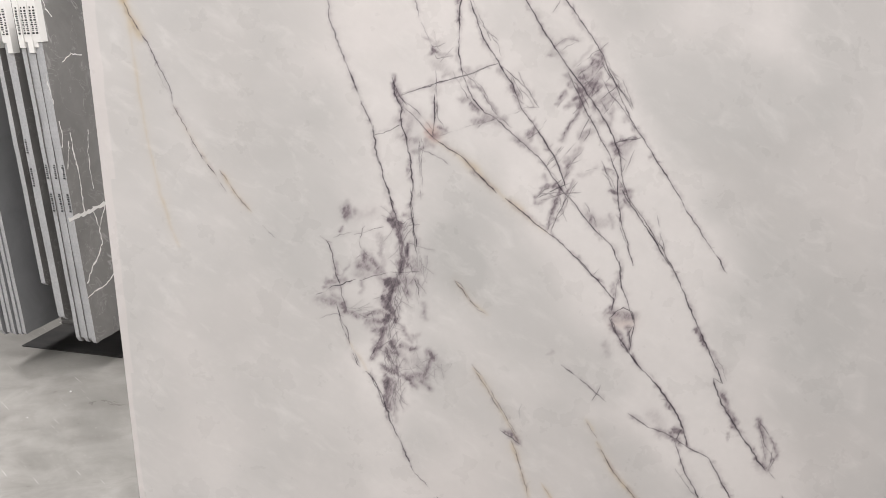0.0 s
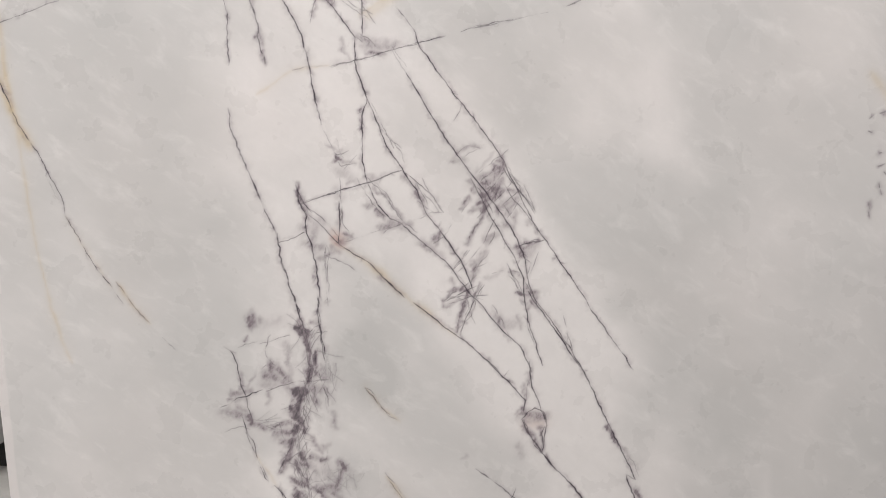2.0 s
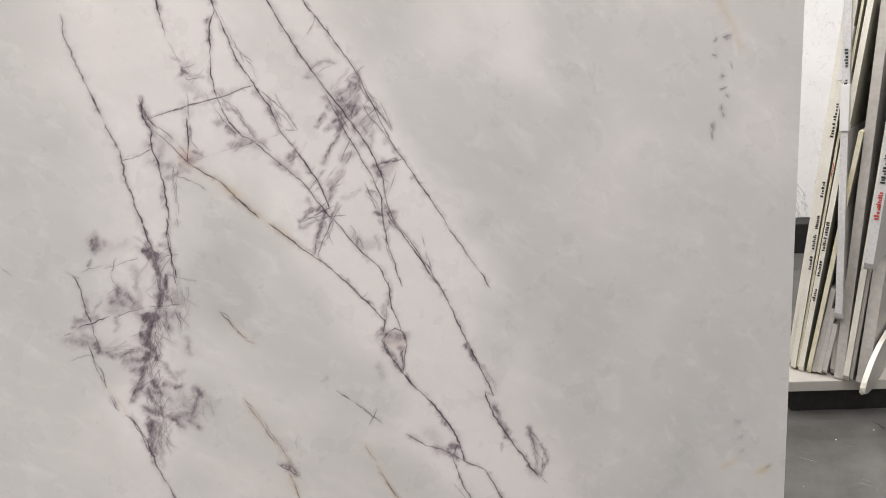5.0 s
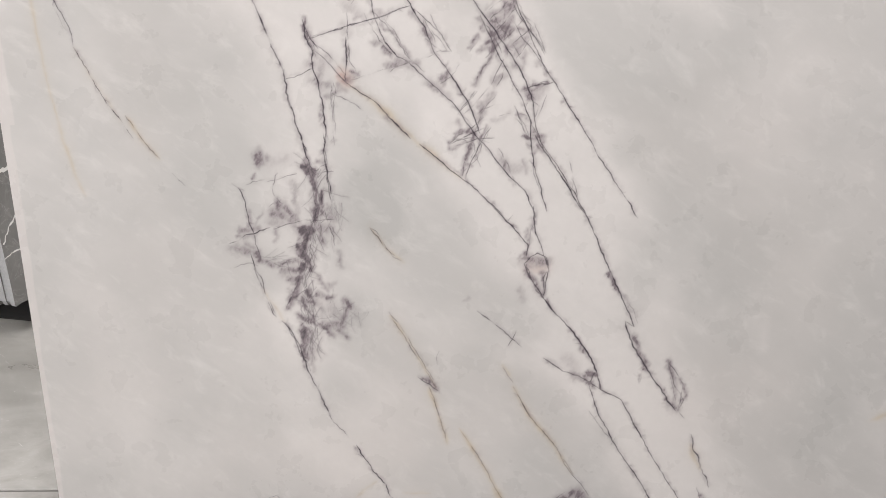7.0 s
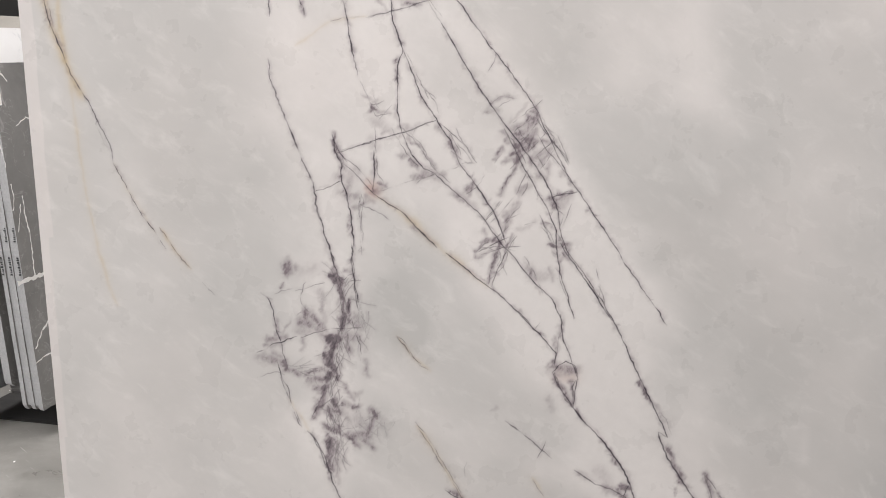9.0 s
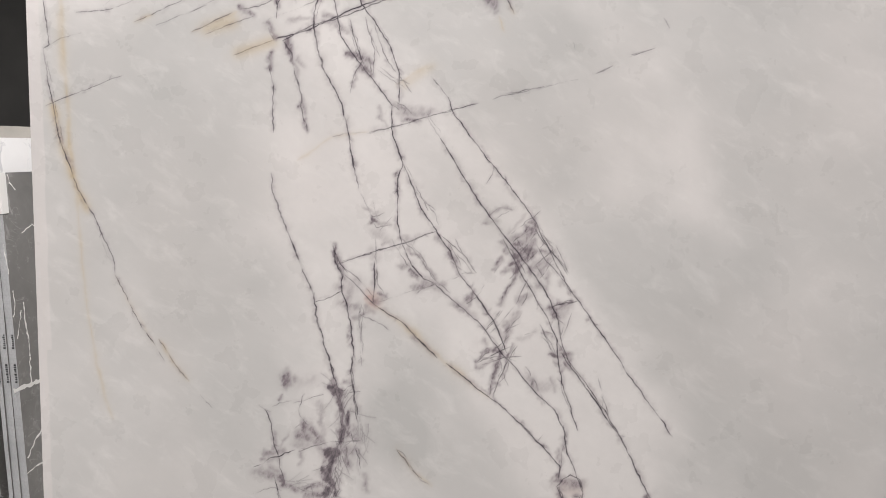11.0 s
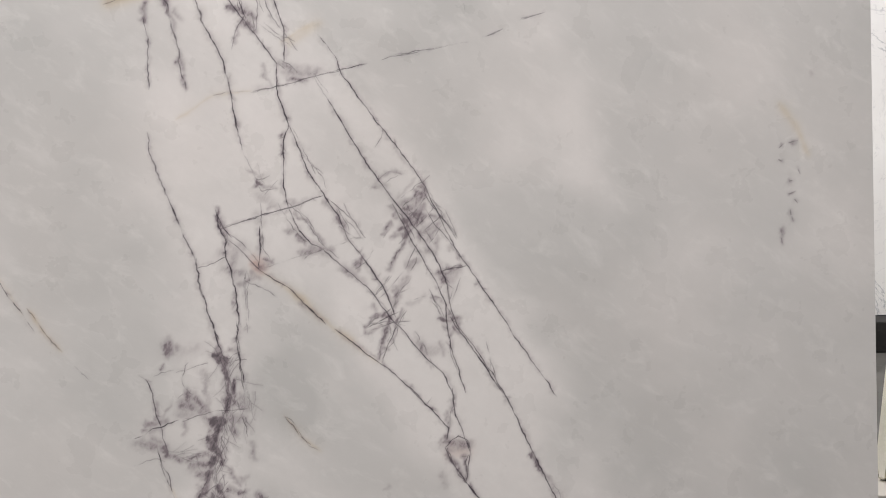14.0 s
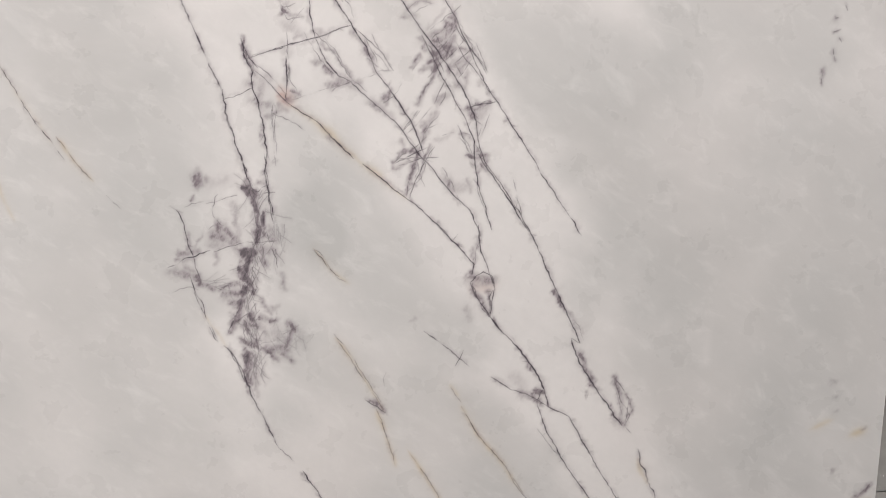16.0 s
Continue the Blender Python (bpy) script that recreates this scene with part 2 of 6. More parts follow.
JOINT_Y = 0.258
ground = structure("floor", block(X0, X1, Y0, Y1, -0.30, -0.122), M_JOINT, "dark filler bed below the concrete bays", "floor")
for by0, by1 in ((Y0, -3.6), (-3.594, JOINT_Y - 0.003), (JOINT_Y + 0.003, 4.1), (4.106, Y1)):
    part("concrete_bay", floor_bay(X0, 1.127, by0, by1), M_CONCRETE, ground, "worn polished grey concrete bay")
    # right-hand bays: shade put into the colour, joint hidden behind the slab
    part("concrete_bay", floor_bay(1.133, X1, by0, by1), M_SHADECONCRETE, ground, "grey concrete bay with shade painted in as a darker tone")
structure("wall_south", block(X0, X1, Y0 - 0.2, Y0, 0, TOP), M_WALL, "plain grey warehouse wall", "wall")
# north and west walls carry their shade in the colour
structure("wall_north", block(X0, X1, Y1, Y1 + 0.2, 0, TOP), M_DARKWALL, "warehouse wall with shade painted in as near-black", "wall")
structure("wall_west", block(X0 - 0.2, X0, Y0, Y1, 0, TOP), M_DARKWALL, "warehouse wall with shade painted in as near-black", "wall")
structure("wall_east", block(X1, X1 + 0.2, Y0, Y1, 0, TOP), M_WALL, "plain grey warehouse wall", "wall")
structure("ceiling", block(X0, X1, Y0, Y1, TOP, TOP + 0.2), M_CEIL, "pale metal sheet ceiling", "ceiling")

# ---- the marble slab ----
CELL = 0.00125
BIG = 16
NX, NZ = 1808, 1648
GX, GZ = NX + 1, NZ + 1
PX = np.arange(GX) * (SLAB_W / NX)
PZ = np.arange(GZ) * (SLAB_H / NZ)
F = {k: np.zeros((GX, GZ), np.float32) for k in ("dark", "ochre", "smoke", "pale", "rust", "pink", "brown")}
rng = np.random.default_rng(7)


def lattice_noise(step, seed):
    """Smooth noise over the slab, -1 to 1, with features of about `step` metres."""
    r = np.random.default_rng(seed)
    nx, nz = int(SLAB_W / step) + 3, int(SLAB_H / step) + 3
    g = r.uniform(-1, 1, (nx, nz))
    x, z = PX / step, PZ / step
    ix, iz = x.astype(int), z.astype(int)
    fx, fz = x - ix, z - iz
    fx, fz = (fx * fx * (3 - 2 * fx))[:, None], (fz * fz * (3 - 2 * fz))[None, :]
    a, b = g[np.ix_(ix, iz)], g[np.ix_(ix + 1, iz)]
    c, d = g[np.ix_(ix, iz + 1)], g[np.ix_(ix + 1, iz + 1)]
    return ((a * (1 - fx) + b * fx) * (1 - fz) + (c * (1 - fx) + d * fx) * fz).astype(np.float32)


def wander(n, step, r):
    """1D noise along a line: n samples, one knot each `step` samples."""
    k = max(2, int(n / step) + 2)
    return np.interp(np.linspace(0, k - 1, n), np.arange(k), r.uniform(-1, 1, k))


def stamp(field, p, q, wp, wq, sp, sq):
    """Draws one tapered soft stroke into a field of the slab."""
    reach = 2.6 * max(wp, wq)
    i0, i1 = np.searchsorted(PX, (min(p[0], q[0]) - reach, max(p[0], q[0]) + reach))
    j0, j1 = np.searchsorted(PZ, (min(p[1], q[1]) - reach, max(p[1], q[1]) + reach))
    if i0 >= i1 or j0 >= j1:
        return
    x, z = PX[i0:i1, None] - p[0], PZ[None, j0:j1] - p[1]
    dx, dz = q[0] - p[0], q[1] - p[1]
    u = np.clip((x * dx + z * dz) / (dx * dx + dz * dz + 1e-12), 0, 1)
    d2 = (x - u * dx) ** 2 + (z - u * dz) ** 2
    w = wp + (wq - wp) * u
    val = (sp + (sq - sp) * u) * np.exp(-d2 / (w * w))
    np.maximum(field[i0:i1, j0:j1], val, out=field[i0:i1, j0:j1])


def vein(kind, width, strength, line, gaps=0.0, rough=1.0):
    """A vein through the given places, in metres on the face. width: half width in mm; gaps: share that fades out."""
    pts = np.array(line, float)
    seg = np.hypot(*np.diff(pts, axis=0).T)
    s = np.concatenate([[0], np.cumsum(seg)])
    n = max(4, int(s[-1] / 0.004))
    t = np.linspace(0, s[-1], n)
    x, z = np.interp(t, s, pts[:, 0]), np.interp(t, s, pts[:, 1])
    tx, tz = np.gradient(x), np.gradient(z)
    ln = np.hypot(tx, tz) + 1e-9
    shift = (0.0016 * wander(n, 9, rng) + 0.0013 * wander(n, 2.2, rng)) * rough
    shift *= np.minimum(1, np.minimum(np.arange(n), np.arange(n)[::-1]) / 4 + 0.2)
    x, z = x - shift * tz / ln, z + shift * tx / ln
    w = width * (0.00072 if kind == "dark" else 0.00105) * (1 + 0.38 * wander(n, 8, rng) + 0.32 * wander(n, 2.0, rng)) * (1 + 0.25 * (rough - 1))
    k = strength * (0.92 + 0.3 * wander(n, 6, rng) + 0.18 * wander(n, 1.5, rng))
    if gaps:
        g = wander(n, 5, rng)
        k = k * np.clip((g - np.quantile(g, gaps)) * 3 + 0.5, 0.22, 1)
    ends = np.minimum(1, np.minimum(np.arange(n) + 1, np.arange(n)[::-1] + 1) / 4)
    w, k = w * (0.5 + 0.5 * ends), k * (0.45 + 0.55 * ends)
    field = F[kind]
    for i in range(n - 1):
        stamp(field, (x[i], z[i]), (x[i + 1], z[i + 1]), w[i], w[i + 1], k[i], k[i + 1])
    if kind == "dark" and s[-1] > 0.12:
        # short spurs that leave the crack
        for _ in range(int(s[-1] / 0.045)):
            i = int(rng.integers(2, n - 2))
            a = math.atan2(tz[i], tx[i]) + rng.choice((-1, 1)) * rng.uniform(0.25, 0.9) + (math.pi if rng.uniform() < 0.3 else 0)
            ln_spur = rng.uniform(0.004, 0.016)
            tip = (x[i] + ln_spur * math.cos(a), z[i] + ln_spur * math.sin(a))
            stamp(F["dark"], (x[i], z[i]), tip, w[i] * 0.7, w[i] * 0.35, k[i] * 0.6, k[i] * 0.2)
            stamp(F["smoke"], (x[i], z[i]), tip, w[i] * 3, w[i] * 2, k[i] * 0.5, k[i] * 0.2)
    if kind == "dark":
        # purple-grey bloom beside the crack
        for i in range(0, n - 1, 3):
            j = min(n - 1, i + 3)
            stamp(F["smoke"], (x[i], z[i]), (x[j], z[j]), w[i] * 4.2, w[j] * 4.2, k[i] * 0.20, k[j] * 0.20)


def crack(width, strength, line):
    """A hair crack of a broken field; width: half width in mm."""
    vein("dark", 0.82 * width, strength, line, gaps=0.15, rough=1.35)


def bloom(width, strength, line):
    """A soft purple-grey cloud along a line; width: half width in mm."""
    for p, q in zip(line, line[1:]):
        stamp(F["smoke"], p, q, 0.00115 * width, 0.00095 * width, strength, 0.85 * strength)


def threads(line, spread, count, length, strength, seed):
    """Fine dark threads that run with a broken zone and cross one another; spread and length in metres."""
    r = np.random.default_rng(seed)
    pts = np.array(line, float)
    s = np.concatenate([[0], np.cumsum(np.hypot(*np.diff(pts, axis=0).T))])
    for _ in range(count):
        u = r.uniform(0, s[-1])
        x, z = np.interp(u, s, pts[:, 0]) + r.normal(0, spread), np.interp(u, s, pts[:, 1])
        k = min(int(np.searchsorted(s, u)), len(pts) - 1)
        d = pts[k] - pts[k - 1] if k else pts[1] - pts[0]
        turn = math.atan2(d[1], d[0]) + r.normal(0, 0.42) + (math.pi if r.uniform() < 0.5 else 0.0)
        p, w = (x, z), r.uniform(0.0007, 0.0013)
        k0 = strength * r.uniform(0.5, 1.1)
        for _ in range(3):
            turn += r.normal(0, 0.28)
            step = length * r.uniform(0.2, 0.5)
            q = (p[0] + step * math.cos(turn), p[1] + step * math.sin(turn))
            stamp(F["dark"], p, q, w, 0.8 * w, k0, 0.8 * k0)
            stamp(F["smoke"], p, q, 4.5 * w, 4.0 * w, 0.42 * k0, 0.36 * k0)
            p, k0 = q, 0.8 * k0


def ochre_haze(width, strength, line):
    """A soft ochre stain along a line; width: half width in mm."""
    for p, q in zip(line, line[1:]):
        stamp(F["ochre"], p, q, 0.001 * width, 0.001 * width, strength, strength)


def rust_haze(width, strength, line):
    """A soft rust-red stain along a line; width: half width in mm."""
    for p, q in zip(line, line[1:]):
        stamp(F["rust"], p, q, 0.001 * width, 0.001 * width, strength, strength)


def blot(kind, cx, cz, rx, rz, strength):
    field = F[kind]
    bend = 1 + 0.5 * NOISE_M + 0.3 * NOISE_S
    d2 = ((PX[:, None] - cx) / rx) ** 2 + ((PZ[None, :] - cz) / rz) ** 2
    np.maximum(field, strength * np.exp(-d2 * bend), out=field)


BANDS = []


def band(width, strength, line):
    """A wide cloudy band of paler (or, below nought, greyer) stone."""
    BANDS.append((width, strength, line))


def lay_bands():
    """The bands on a coarse lattice, bent by noise and then spread over the slab."""
    step = 8
    xs, zs = PX[::step][:, None], PZ[::step][None, :]
    bx = xs + 0.05 * NOISE_L[::step, ::step] + 0.022 * NOISE_M[::step, ::step]
    bz = zs + 0.05 * NOISE_L2[::step, ::step] + 0.022 * NOISE_M[::step, ::step][::-1]
    total = np.zeros(bx.shape)
    for width, strength, line in BANDS:
        best = np.zeros(bx.shape)
        for p, q in zip(line, line[1:]):
            dx, dz = q[0] - p[0], q[1] - p[1]
            u = np.clip(((bx - p[0]) * dx + (bz - p[1]) * dz) / (dx * dx + dz * dz + 1e-12), 0, 1)
            d = np.hypot(bx - p[0] - u * dx, bz - p[1] - u * dz) / width
            best = np.maximum(best, 1 / (1 + np.exp(np.minimum((d - 0.75) * 3.4, 40))))
        total = total + strength * best
    F["pale"] = np.clip(total, -1, 1)


NOISE_L, NOISE_L2 = lattice_noise(0.22, 1), lattice_noise(0.25, 2)
NOISE_M, NOISE_S = lattice_noise(0.06, 3), lattice_noise(0.012, 4)
NOISE_F, NOISE_H = lattice_noise(0.026, 5), lattice_noise(0.005, 6)

# left-hand vein with its ochre companion
vein("dark", 1.5, 0.75, [(0.042, 1.853), (0.056, 1.737), (0.039, 1.728), (0.057, 1.597), (0.073, 1.506), (0.100, 1.427), (0.113, 1.385), (0.152, 1.313), (0.174, 1.261), (0.198, 1.203), (0.200, 1.171), (0.230, 1.108), (0.259, 1.048), (0.290, 1.002)], gaps=0.1)
vein("ochre", 7, 0.57, [(0.057, 1.597), (0.073, 1.506), (0.100, 1.427), (0.113, 1.385), (0.138, 1.327)])
vein("dark", 1.1, 0.5, [(0.290, 1.002), (0.312, 0.963)], gaps=0.3)
vein("dark", 1.4, 0.65, [(0.300, 1.015), (0.342, 0.948), (0.372, 0.911)], gaps=0.2)
vein("ochre", 2.2, 0.57, [(0.300, 1.015), (0.342, 0.948), (0.372, 0.911)])
vein("dark", 1.2, 0.5, [(0.396, 0.879), (0.427, 0.844)], gaps=0.3)
vein("dark", 1.0, 0.35, [(0.163, 1.266), (0.183, 1.218), (0.192, 1.198)], gaps=0.4)
vein("ochre", 3.0, 0.52, [(0.087, 1.930), (0.090, 1.790), (0.092, 1.698), (0.098, 1.559), (0.096, 1.487), (0.108, 1.409)])
vein("ochre", 2.2, 0.46, [(0.108, 1.383), (0.116, 1.248), (0.125, 1.103), (0.136, 1.031), (0.144, 0.960), (0.165, 0.872), (0.181, 0.827)])
vein("ochre", 2.2, 0.29, [(0.200, 1.171), (0.230, 1.108), (0.290, 1.002)])
vein("dark", 1.2, 0.6, [(0.041, 1.590), (0.112, 1.613), (0.172, 1.633), (0.234, 1.650)])
vein("dark", 1.2, 0.4, [(0.041, 1.732), (0.085, 1.750), (0.135, 1.760)], gaps=0.3)
vein("dark", 1.0, 0.45, [(0.047, 1.711), (0.062, 1.608), (0.080, 1.505)], gaps=0.4)
# upper cross family
vein("dark", 1.2, 0.55, [(0.086, 1.878), (0.150, 1.901), (0.213, 1.922)])
vein("dark", 1.3, 0.6, [(0.126, 1.811), (0.210, 1.814), (0.321, 1.844), (0.435, 1.904)], gaps=0.25)
vein("dark", 1.4, 0.6, [(0.270, 1.778), (0.396, 1.823), (0.502, 1.876), (0.573, 1.900)], gaps=0.2)
vein("dark", 1.2, 0.5, [(0.324, 1.766), (0.381, 1.785), (0.450, 1.806)], gaps=0.2)
vein("ochre", 2.4, 0.57, [(0.411, 1.744), (0.476, 1.768), (0.523, 1.785)])
vein("ochre", 2.4, 0.57, [(0.270, 1.777), (0.320, 1.794)])
vein("ochre", 2.6, 0.63, [(0.510, 1.682), (0.569, 1.700), (0.611, 1.713)])
vein("dark", 1.3, 0.6, [(0.411, 1.744), (0.523, 1.788), (0.577, 1.794), (0.661, 1.830), (0.750, 1.850), (0.826, 1.857)], gaps=0.15)
vein("dark", 1.2, 0.55, [(0.444, 1.736), (0.503, 1.756), (0.563, 1.772)])
vein("dark", 1.2, 0.4, [(0.395, 1.787), (0.478, 1.820), (0.533, 1.861)], gaps=0.3)
vein("dark", 1.8, 0.95, [(0.611, 1.713), (0.698, 1.731), (0.797, 1.771), (0.889, 1.797), (1.017, 1.835), (1.092, 1.862)])
vein("dark", 1.5, 0.85, [(0.631, 1.708), (0.705, 1.740), (0.787, 1.757), (0.843, 1.778), (0.923, 1.799), (1.021, 1.837)])
vein("dark", 1.3, 0.6, [(0.510, 1.682), (0.611, 1.713)])
vein("dark", 1.5, 0.7, [(1.022, 1.862), (1.108, 1.867), (1.167, 1.879)])
vein("dark", 1.3, 0.5, [(0.598, 1.761), (0.707, 1.796), (0.789, 1.825)], gaps=0.4)
vein("dark", 1.1, 0.4, [(0.520, 1.875), (0.603, 1.898)], gaps=0.2)
vein("dark", 1.1, 0.4, [(0.190, 1.820), (0.288, 1.890), (0.309, 1.916)], gaps=0.3)
vein("dark", 1.2, 0.5, [(1.009, 1.873), (1.072, 1.832), (1.106, 1.789)], gaps=0.2)
vein("ochre", 2.2, 0.57, [(1.144, 1.732), (1.155, 1.691)])
vein("dark", 1.0, 0.4, [(1.110, 1.799), (1.138, 1.832)])
vein("dark", 1.4, 0.7, [(1.130, 1.856), (1.151, 1.810), (1.179, 1.735)])
vein("ochre", 2.2, 0.46, [(1.168, 1.761), (1.179, 1.735)])
# upright bundle of veins at the top
crack(1.0, 0.85, [(0.649, 1.833), (0.626, 1.822), (0.619, 1.802), (0.623, 1.780)])
bloom(6.4, 0.50, [(0.647, 1.831), (0.660, 1.824)])
bloom(6.4, 0.45, [(0.621, 1.814), (0.621, 1.790)])
crack(1.1, 0.80, [(0.726, 1.853), (0.722, 1.833), (0.726, 1.796), (0.712, 1.758)])
bloom(5.6, 0.40, [(0.723, 1.837), (0.726, 1.798)])
bloom(8.7, 0.55, [(0.643, 1.710), (0.648, 1.678)])
crack(1.0, 0.65, [(0.647, 1.681), (0.654, 1.647), (0.660, 1.619), (0.669, 1.582)])
bloom(4.8, 0.35, [(0.650, 1.678), (0.660, 1.619)])
bloom(7.1, 0.40, [(0.666, 1.552), (0.675, 1.532)])
bloom(5.5, 0.40, [(0.677, 1.519), (0.681, 1.492)])
bloom(6.4, 0.50, [(0.599, 1.682), (0.596, 1.645)])
bloom(6.4, 0.45, [(0.597, 1.748), (0.613, 1.717)])
bloom(7.2, 0.45, [(0.533, 1.791), (0.560, 1.773)])
bloom(6.4, 0.36, [(0.510, 1.851), (0.490, 1.836)])
bloom(7.2, 0.40, [(0.294, 1.901), (0.305, 1.868)])
bloom(4.8, 0.30, [(0.280, 1.876), (0.251, 1.850)])
bloom(11.1, 0.46, [(0.806, 1.874), (0.817, 1.822)])
bloom(8.7, 0.40, [(0.812, 1.840), (0.830, 1.788)])
bloom(10.3, 0.46, [(0.793, 1.668), (0.842, 1.645)])
bloom(9.5, 0.50, [(0.816, 1.638), (0.837, 1.616)])
crack(0.9, 0.60, [(0.837, 1.651), (0.838, 1.616)])
crack(0.9, 0.60, [(0.793, 1.734), (0.802, 1.687), (0.810, 1.646)])
bloom(7.1, 0.30, [(0.764, 1.739), (0.790, 1.723)])
bloom(4.0, 0.36, [(0.806, 1.632), (0.791, 1.590)])
crack(0.8, 0.50, [(0.837, 1.639), (0.879, 1.604), (0.933, 1.566)])
bloom(7.9, 0.40, [(0.887, 1.535), (0.909, 1.529)])
bloom(11.0, 0.28, [(0.906, 1.522), (0.972, 1.518)])
bloom(7.1, 0.40, [(0.913, 1.505), (0.947, 1.499)])
crack(0.8, 0.42, [(0.961, 1.523), (0.979, 1.498), (0.997, 1.468)])
bloom(3.9, 0.28, [(0.851, 1.534), (0.868, 1.482)])
bloom(13.5, 0.52, [(1.012, 1.859), (1.050, 1.837)])
bloom(10.3, 0.50, [(1.047, 1.839), (1.096, 1.802)])
bloom(8.7, 0.58, [(1.093, 1.804), (1.107, 1.790)])
bloom(15.8, 0.42, [(1.116, 1.790), (1.134, 1.763)])
bloom(8.7, 0.40, [(1.131, 1.766), (1.142, 1.742)])
crack(1.0, 0.75, [(1.023, 1.850), (1.049, 1.856), (1.075, 1.861)])
bloom(5.6, 0.25, [(0.652, 1.755), (0.712, 1.757)])
bloom(7.2, 0.30, [(0.733, 1.764), (0.759, 1.753)])
bloom(6.4, 0.36, [(0.724, 1.747), (0.759, 1.738)])
bloom(7.1, 0.28, [(0.665, 1.664), (0.672, 1.644)])
ochre_haze(15.9, 0.34, [(0.449, 1.750), (0.511, 1.761)])
ochre_haze(13.5, 0.34, [(0.522, 1.687), (0.606, 1.708)])
ochre_haze(8.0, 0.25, [(0.085, 1.808), (0.085, 1.670)])
ochre_haze(7.9, 0.20, [(0.916, 1.584), (0.985, 1.626)])
vein("dark", 1.6, 0.7, [(0.646, 1.923), (0.645, 1.895), (0.657, 1.834), (0.669, 1.792)], gaps=0.1)
vein("dark", 2.0, 0.85, [(0.657, 1.830), (0.634, 1.814), (0.624, 1.798), (0.618, 1.763)], gaps=0.1)
vein("dark", 1.8, 0.6, [(0.598, 1.741), (0.611, 1.709)], gaps=0.2)
vein("dark", 1.5, 0.7, [(0.602, 1.682), (0.595, 1.641), (0.604, 1.604), (0.601, 1.547), (0.599, 1.491)], gaps=0.25)
vein("dark", 2.0, 0.75, [(0.589, 1.396), (0.592, 1.352), (0.606, 1.302), (0.609, 1.290), (0.639, 1.212), (0.659, 1.153), (0.683, 1.096)], gaps=0.12, rough=1.6)
vein("dark", 2.6, 0.85, [(0.681, 1.109), (0.686, 1.051), (0.694, 1.017)], rough=2.0)
vein("dark", 2.0, 0.85, [(0.686, 1.051), (0.698, 0.997), (0.713, 0.948), (0.724, 0.892)], gaps=0.12, rough=1.6)
vein("dark", 1.9, 0.75, [(0.631, 1.708), (0.652, 1.679), (0.658, 1.629), (0.669, 1.573), (0.673, 1.527), (0.681, 1.492)], gaps=0.15, rough=1.8)
vein("dark", 2.2, 0.9, [(0.727, 1.890), (0.731, 1.849), (0.720, 1.807), (0.708, 1.753), (0.715, 1.689), (0.730, 1.625)], rough=1.8)
vein("dark", 1.8, 0.9, [(0.730, 1.625), (0.764, 1.550), (0.779, 1.472), (0.782, 1.432), (0.797, 1.350)], gaps=0.06, rough=1.5)
vein("dark", 1.2, 0.45, [(0.797, 1.350), (0.816, 1.305), (0.824, 1.273)], gaps=0.4)
vein("dark", 1.6, 0.9, [(0.751, 1.902), (0.750, 1.889), (0.760, 1.787), (0.770, 1.713), (0.809, 1.647), (0.838, 1.609), (0.885, 1.538)])
vein("dark", 1.5, 0.85, [(0.797, 1.900), (0.796, 1.886), (0.823, 1.783), (0.848, 1.745), (0.887, 1.679), (0.904, 1.619), (0.901, 1.543)])
vein("dark", 1.3, 0.75, [(0.794, 1.748), (0.810, 1.674), (0.822, 1.643)])
vein("dark", 1.3, 0.75, [(0.831, 1.750), (0.850, 1.672), (0.843, 1.618), (0.834, 1.610)])
vein("dark", 1.2, 0.6, [(0.853, 1.731), (0.868, 1.667), (0.885, 1.638), (0.931, 1.568)], gaps=0.1)
vein("ochre", 2.6, 0.46, [(0.896, 1.587), (0.941, 1.612), (0.979, 1.628)])
vein("dark", 1.1, 0.5, [(0.802, 1.628), (0.787, 1.574)], gaps=0.2)
vein("dark", 1.8, 0.95, [(0.885, 1.538), (0.882, 1.481), (0.890, 1.444), (0.904, 1.402), (0.890, 1.363), (0.887, 1.288), (0.886, 1.262), (0.894, 1.213)])
vein("dark", 1.8, 0.9, [(0.894, 1.213), (0.915, 1.163), (0.939, 1.132), (0.966, 1.118)], gaps=0.05)
vein("dark", 1.6, 0.9, [(0.966, 1.118), (1.004, 1.081), (1.071, 1.015), (1.116, 0.949), (1.149, 0.909), (1.190, 0.854), (1.231, 0.814), (1.252, 0.754)])
vein("dark", 1.7, 0.85, [(0.905, 1.402), (0.925, 1.343), (0.946, 1.287), (0.976, 1.240), (1.005, 1.194), (1.024, 1.141), (1.062, 1.086), (1.102, 1.023), (1.125, 0.952)])
vein("dark", 1.2, 0.55, [(0.912, 1.394), (0.942, 1.326), (0.958, 1.289)], gaps=0.2)
vein("dark", 1.2, 0.6, [(0.940, 1.291), (0.980, 1.237), (1.040, 1.176), (1.064, 1.139)], gaps=0.1)
vein("dark", 1.1, 0.4, [(0.904, 1.223), (0.935, 1.188), (0.972, 1.121)], gaps=0.3)
vein("dark", 1.1, 0.4, [(0.826, 1.326), (0.836, 1.279), (0.844, 1.272)], gaps=0.3)
vein("dark", 1.0, 0.35, [(0.835, 1.239), (0.873, 1.277)], gaps=0.3)
